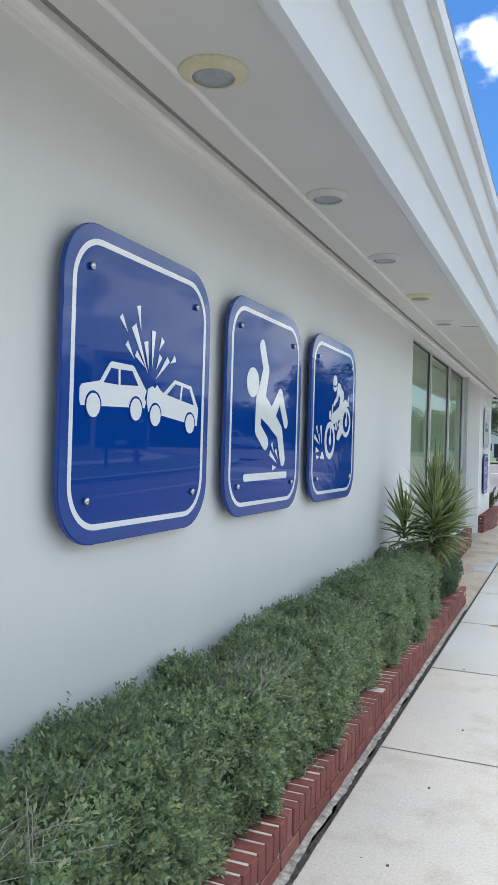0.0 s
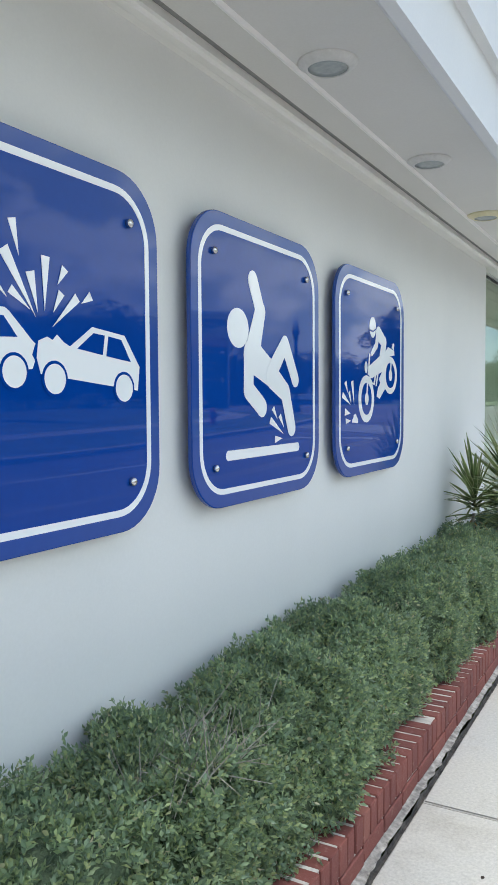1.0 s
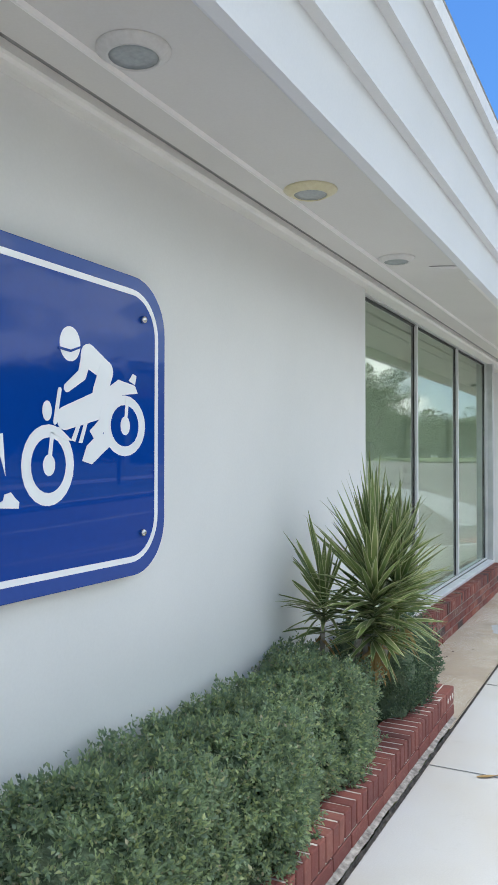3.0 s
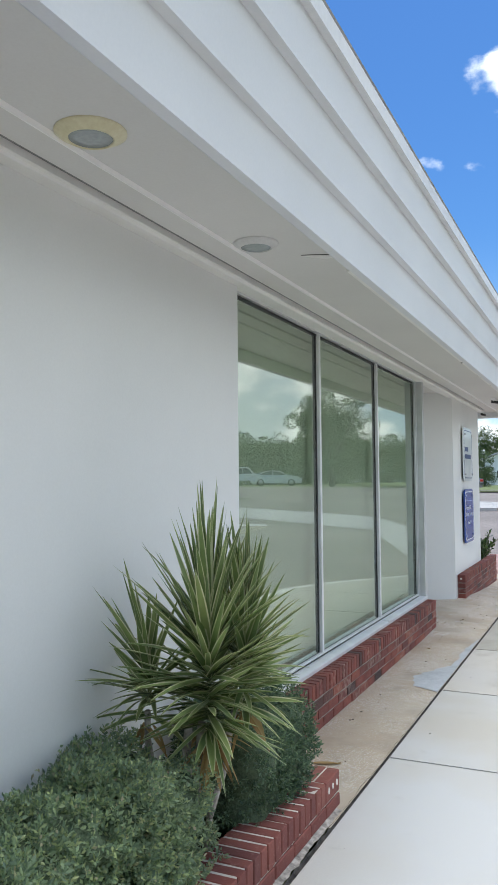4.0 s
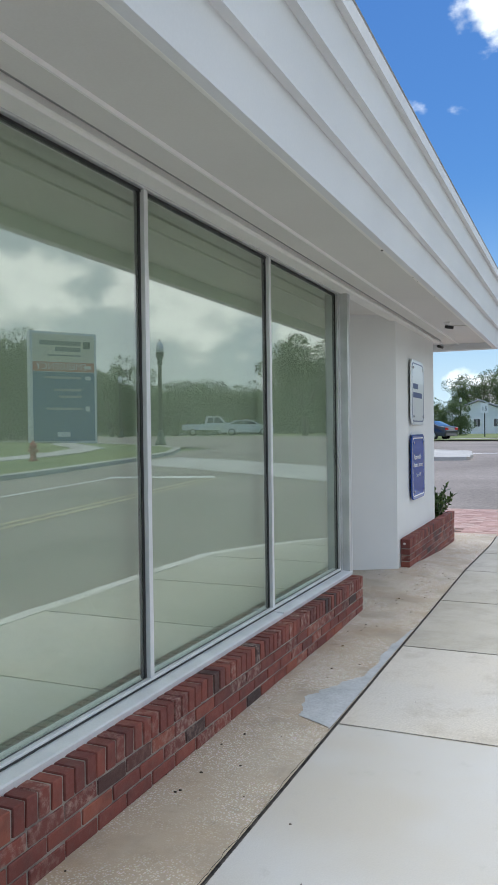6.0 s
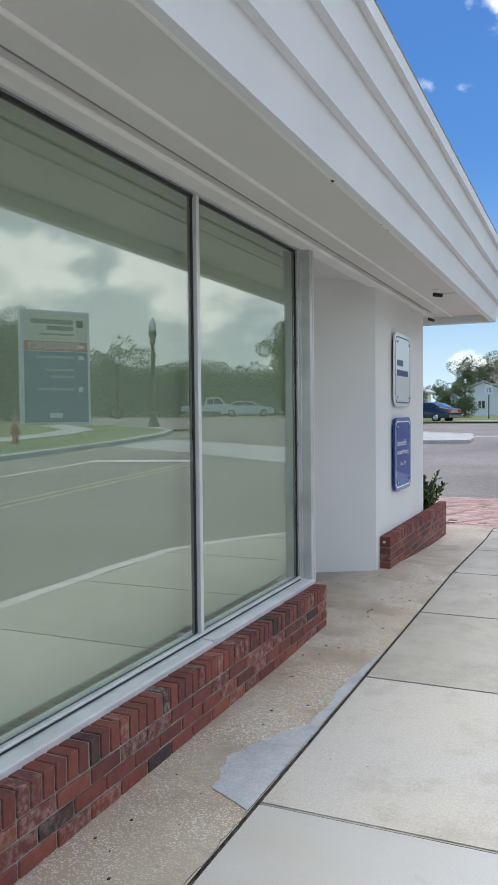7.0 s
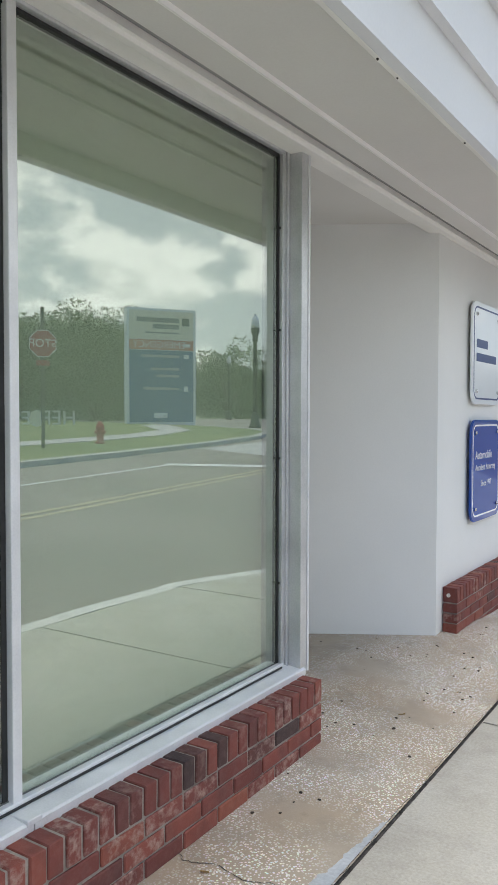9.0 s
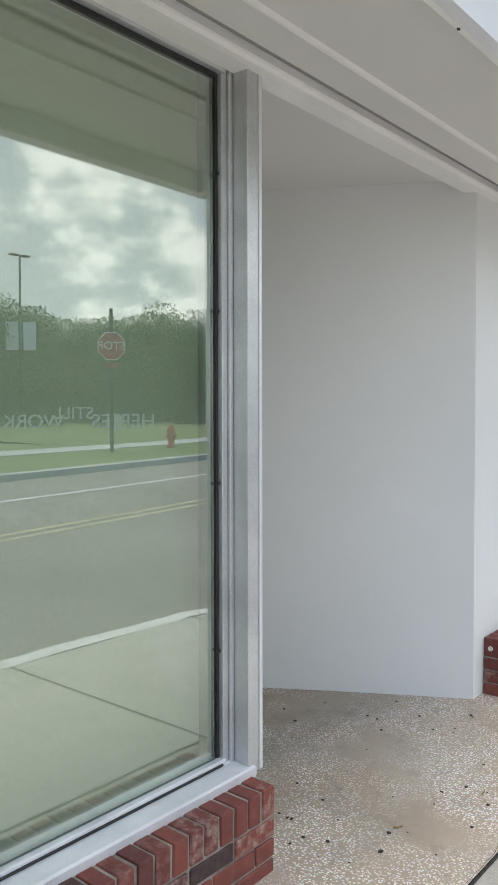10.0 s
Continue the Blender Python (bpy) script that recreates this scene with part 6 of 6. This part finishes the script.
ROWLOCK = [brick_mesh("rowlock_brick", (0.195, 0.0565, 0.098), k) for k in range(4)]
ROWLOCK_SHORT = [brick_mesh("rowlock_brick", (0.10, 0.0565, 0.098), 9 + k) for k in range(3)]
STRETCHER = [brick_mesh("stretcher_brick", (0.098, 0.190, 0.057), 20 + k) for k in range(4)]
HALF = [brick_mesh("half_brick", (0.098, 0.092, 0.057), 40 + k) for k in range(2)]
RED_ROWLOCK = [brick_mesh("rowlock_brick", (0.195, 0.0565, 0.098), 60 + k, M_BRICK_RED) for k in range(4)]
RED_STRETCHER = [brick_mesh("stretcher_brick", (0.098, 0.190, 0.057), 70 + k, M_BRICK_RED) for k in range(4)]
RED_HALF = [brick_mesh("half_brick", (0.098, 0.092, 0.057), 80 + k, M_BRICK_RED) for k in range(2)]


END_BRICK = [brick_mesh("end_brick", (0.0605, 0.196, 0.098), 90 + k, M_BRICK_RED) for k in range(3)]


def lay(parent, meshes, at):
    ob = new("brick", rng.choice(meshes))
    ob.parent = parent
    ob.location = [a + rng.uniform(-0.0015, 0.0015) for a in at]
    ob.rotation_euler = (rng.uniform(-0.008, 0.008), rng.uniform(-0.008, 0.008), rng.uniform(-0.008, 0.008))
    return ob


def brick_wall(name, label, category, front, y0, y1, top, courses, short=False, base=None, from_low=False, red=False):
    rowlock, stretcher, half = (RED_ROWLOCK, RED_STRETCHER, RED_HALF) if red else (ROWLOCK_SHORT if short else ROWLOCK, STRETCHER, HALF)
    deep = 0.10 if short else 0.195
    t = tagged(new(name), label, category)
    low = (top - 0.098 - 0.067 * courses) if base is None else base
    n = round((y1 - y0) / 0.0668)
    y0 = y1 - n * 0.0668 + 0.008
    part("mortar", boxed((front - deep + 0.004, y0 + 0.004, low - 0.02), (front - (0.009 if red else 0.007), y1 - 0.006, top - (0.0025 if red else 0.006))), M_MORTAR_PALE if red else M_MORTAR, t, "grey-tan recessed mortar")
    for k in range(3 if red else 0, n):
        lay(t, rowlock, (front - deep / 2, y1 - 0.0285 - 0.0668 * k, top - 0.049))
    laid = []
    for c in range(courses):
        z = top - 0.098 - 0.010 - 0.0285 - 0.067 * c
        y = y1
        if c % 2 == 0:
            laid.append(lay(t, stretcher, (front - 0.049, y - 0.095, z)))
            y -= 0.2
        else:
            laid.append(lay(t, half, (front - 0.049, y - 0.046, z)))
            y -= 0.1
        while y > y0 + 0.19:
            laid.append(lay(t, stretcher, (front - 0.049, y - 0.095, z)))
            y -= 0.2
        if y - y0 > 0.03:
            end = lay(t, half, (front - 0.049, (y + y0) / 2, z))
            laid.append(end)
            end.scale = (1, (y - y0 - 0.008) / 0.092, 1)
    if from_low:
        for ob in laid:
            ob.location.y = y0 + y1 - ob.location.y - 0.004
    return t


planter = brick_wall("brick_planter", "low red brick planter wall beside the pavement", "planter", -0.962, -2.6, 7.552, 0.174, 1, red=True)
for k in range(3):
    lay(planter, END_BRICK, (-0.962 - 0.030 - 0.0672 * k, 7.452, 0.174 - 0.049))
    bm = bmesh.new()
    cyl(bm, (-0.004, 0, 0), (0.002, 0, 0), 0.0125 - 0.0015 * (k == 1), seg=12)
    ob = part("core_hole", bm, M_CORE, planter, "mortar-filled core hole")
    ob.location = (-0.962, 7.392 + 0.058 * k, 0.126 + 0.003 * (k == 1))
    ob.scale = (1, 0.9, 1.25)
part("planter_return", boxed((-1.56, 7.42, 0.0), (-1.16, 7.54, 0.15)), M_MORTAR, planter, "mortar end of the planter")
brick_wall("window_brick_base", "red brick sill course under the shop window", "brick base", -1.434, 7.62, 12.262, 0.300, 3)
corner = brick_wall("corner_planter", "red brick planter at the building corner", "planter", -1.44, 14.15, 17.25, 0.345, 6, True, -0.15, True)
bm = bmesh.new()
cyl(bm, (0, -0.003, 0), (0, 0.003, 0), 0.013, seg=10)
part("core_hole", bm, M_CORE, corner, "mortar-filled core hole").location = (-1.49, 14.152, 0.30)
bm = bmesh.new()
n = 1600
prev = None
for k in range(n + 1):
    y = -2.6 + 10.1 * k / n
    a, b = 0.004 * noise.noise((y * 11, 1, 1)), 0.014 * noise.noise((y * 4, 3, 2)) + 0.010 * noise.noise((y * 19, 3, 7))
    row = [bm.verts.new((-0.968, y, 0.010 + a)), bm.verts.new((-0.957, y, 0.006 + a)), bm.verts.new((-0.936 + b, y, 0.001))]
    if prev:
        bm.faces.new((prev[0], prev[1], row[1], row[0]))
        bm.faces.new((prev[1], prev[2], row[2], row[1]))
    prev = row
structure("trim_mortar_foot", fix_normals(bm), M_WHITE_MORTAR, "ragged pale mortar along the planter's foot", "mortar")
structure("ground_bed", boxed((WALL + 0.002, -2.6, -0.05), (-1.16, 7.42, 0.075)), M_SOIL, "dark soil in the planter bed", "soil")
structure("ground_corner_bed", boxed((-2.3, YEND + 0.01, -0.2), (-1.54, 17.23, 0.26)), M_SOIL, "dark soil in the corner planter", "soil")

# clay pavers at the street corner
bm = bmesh.new()
for i in range(40):
    for j in range(28):
        x0, y0 = -6.2 + 0.205 * i + 0.1025 * (j % 2), 17.75 + 0.104 * j
        if x0 > -0.25 - 0.45 * max(0, y0 - 18.2) or y0 < (18.38 if x0 < -1.6 else 17.95 if x0 < -0.9 else 17.8):
            continue
        z = gz(x0, y0) + 0.004 + rng.uniform(0, 0.004)
        z1 = gz(x0, y0 + 0.1) + 0.004
        vs = [bm.verts.new(p) for p in ((x0, y0, z), (x0 + 0.198, y0, z), (x0 + 0.198, y0 + 0.097, z1), (x0, y0 + 0.097, z1), (x0, y0, z - 0.05), (x0 + 0.198, y0, z - 0.05), (x0 + 0.198, y0 + 0.097, z1 - 0.05), (x0, y0 + 0.097, z1 - 0.05))]
        for f in ((0, 1, 2, 3), (0, 4, 5, 1), (1, 5, 6, 2), (2, 6, 7, 3), (3, 7, 4, 0)):
            bm.faces.new([vs[q] for q in f])
tagged(link("clay_pavers", bm, M_PAVER), "pinkish clay pavers at the street corner", "pavers", kind="stuff")
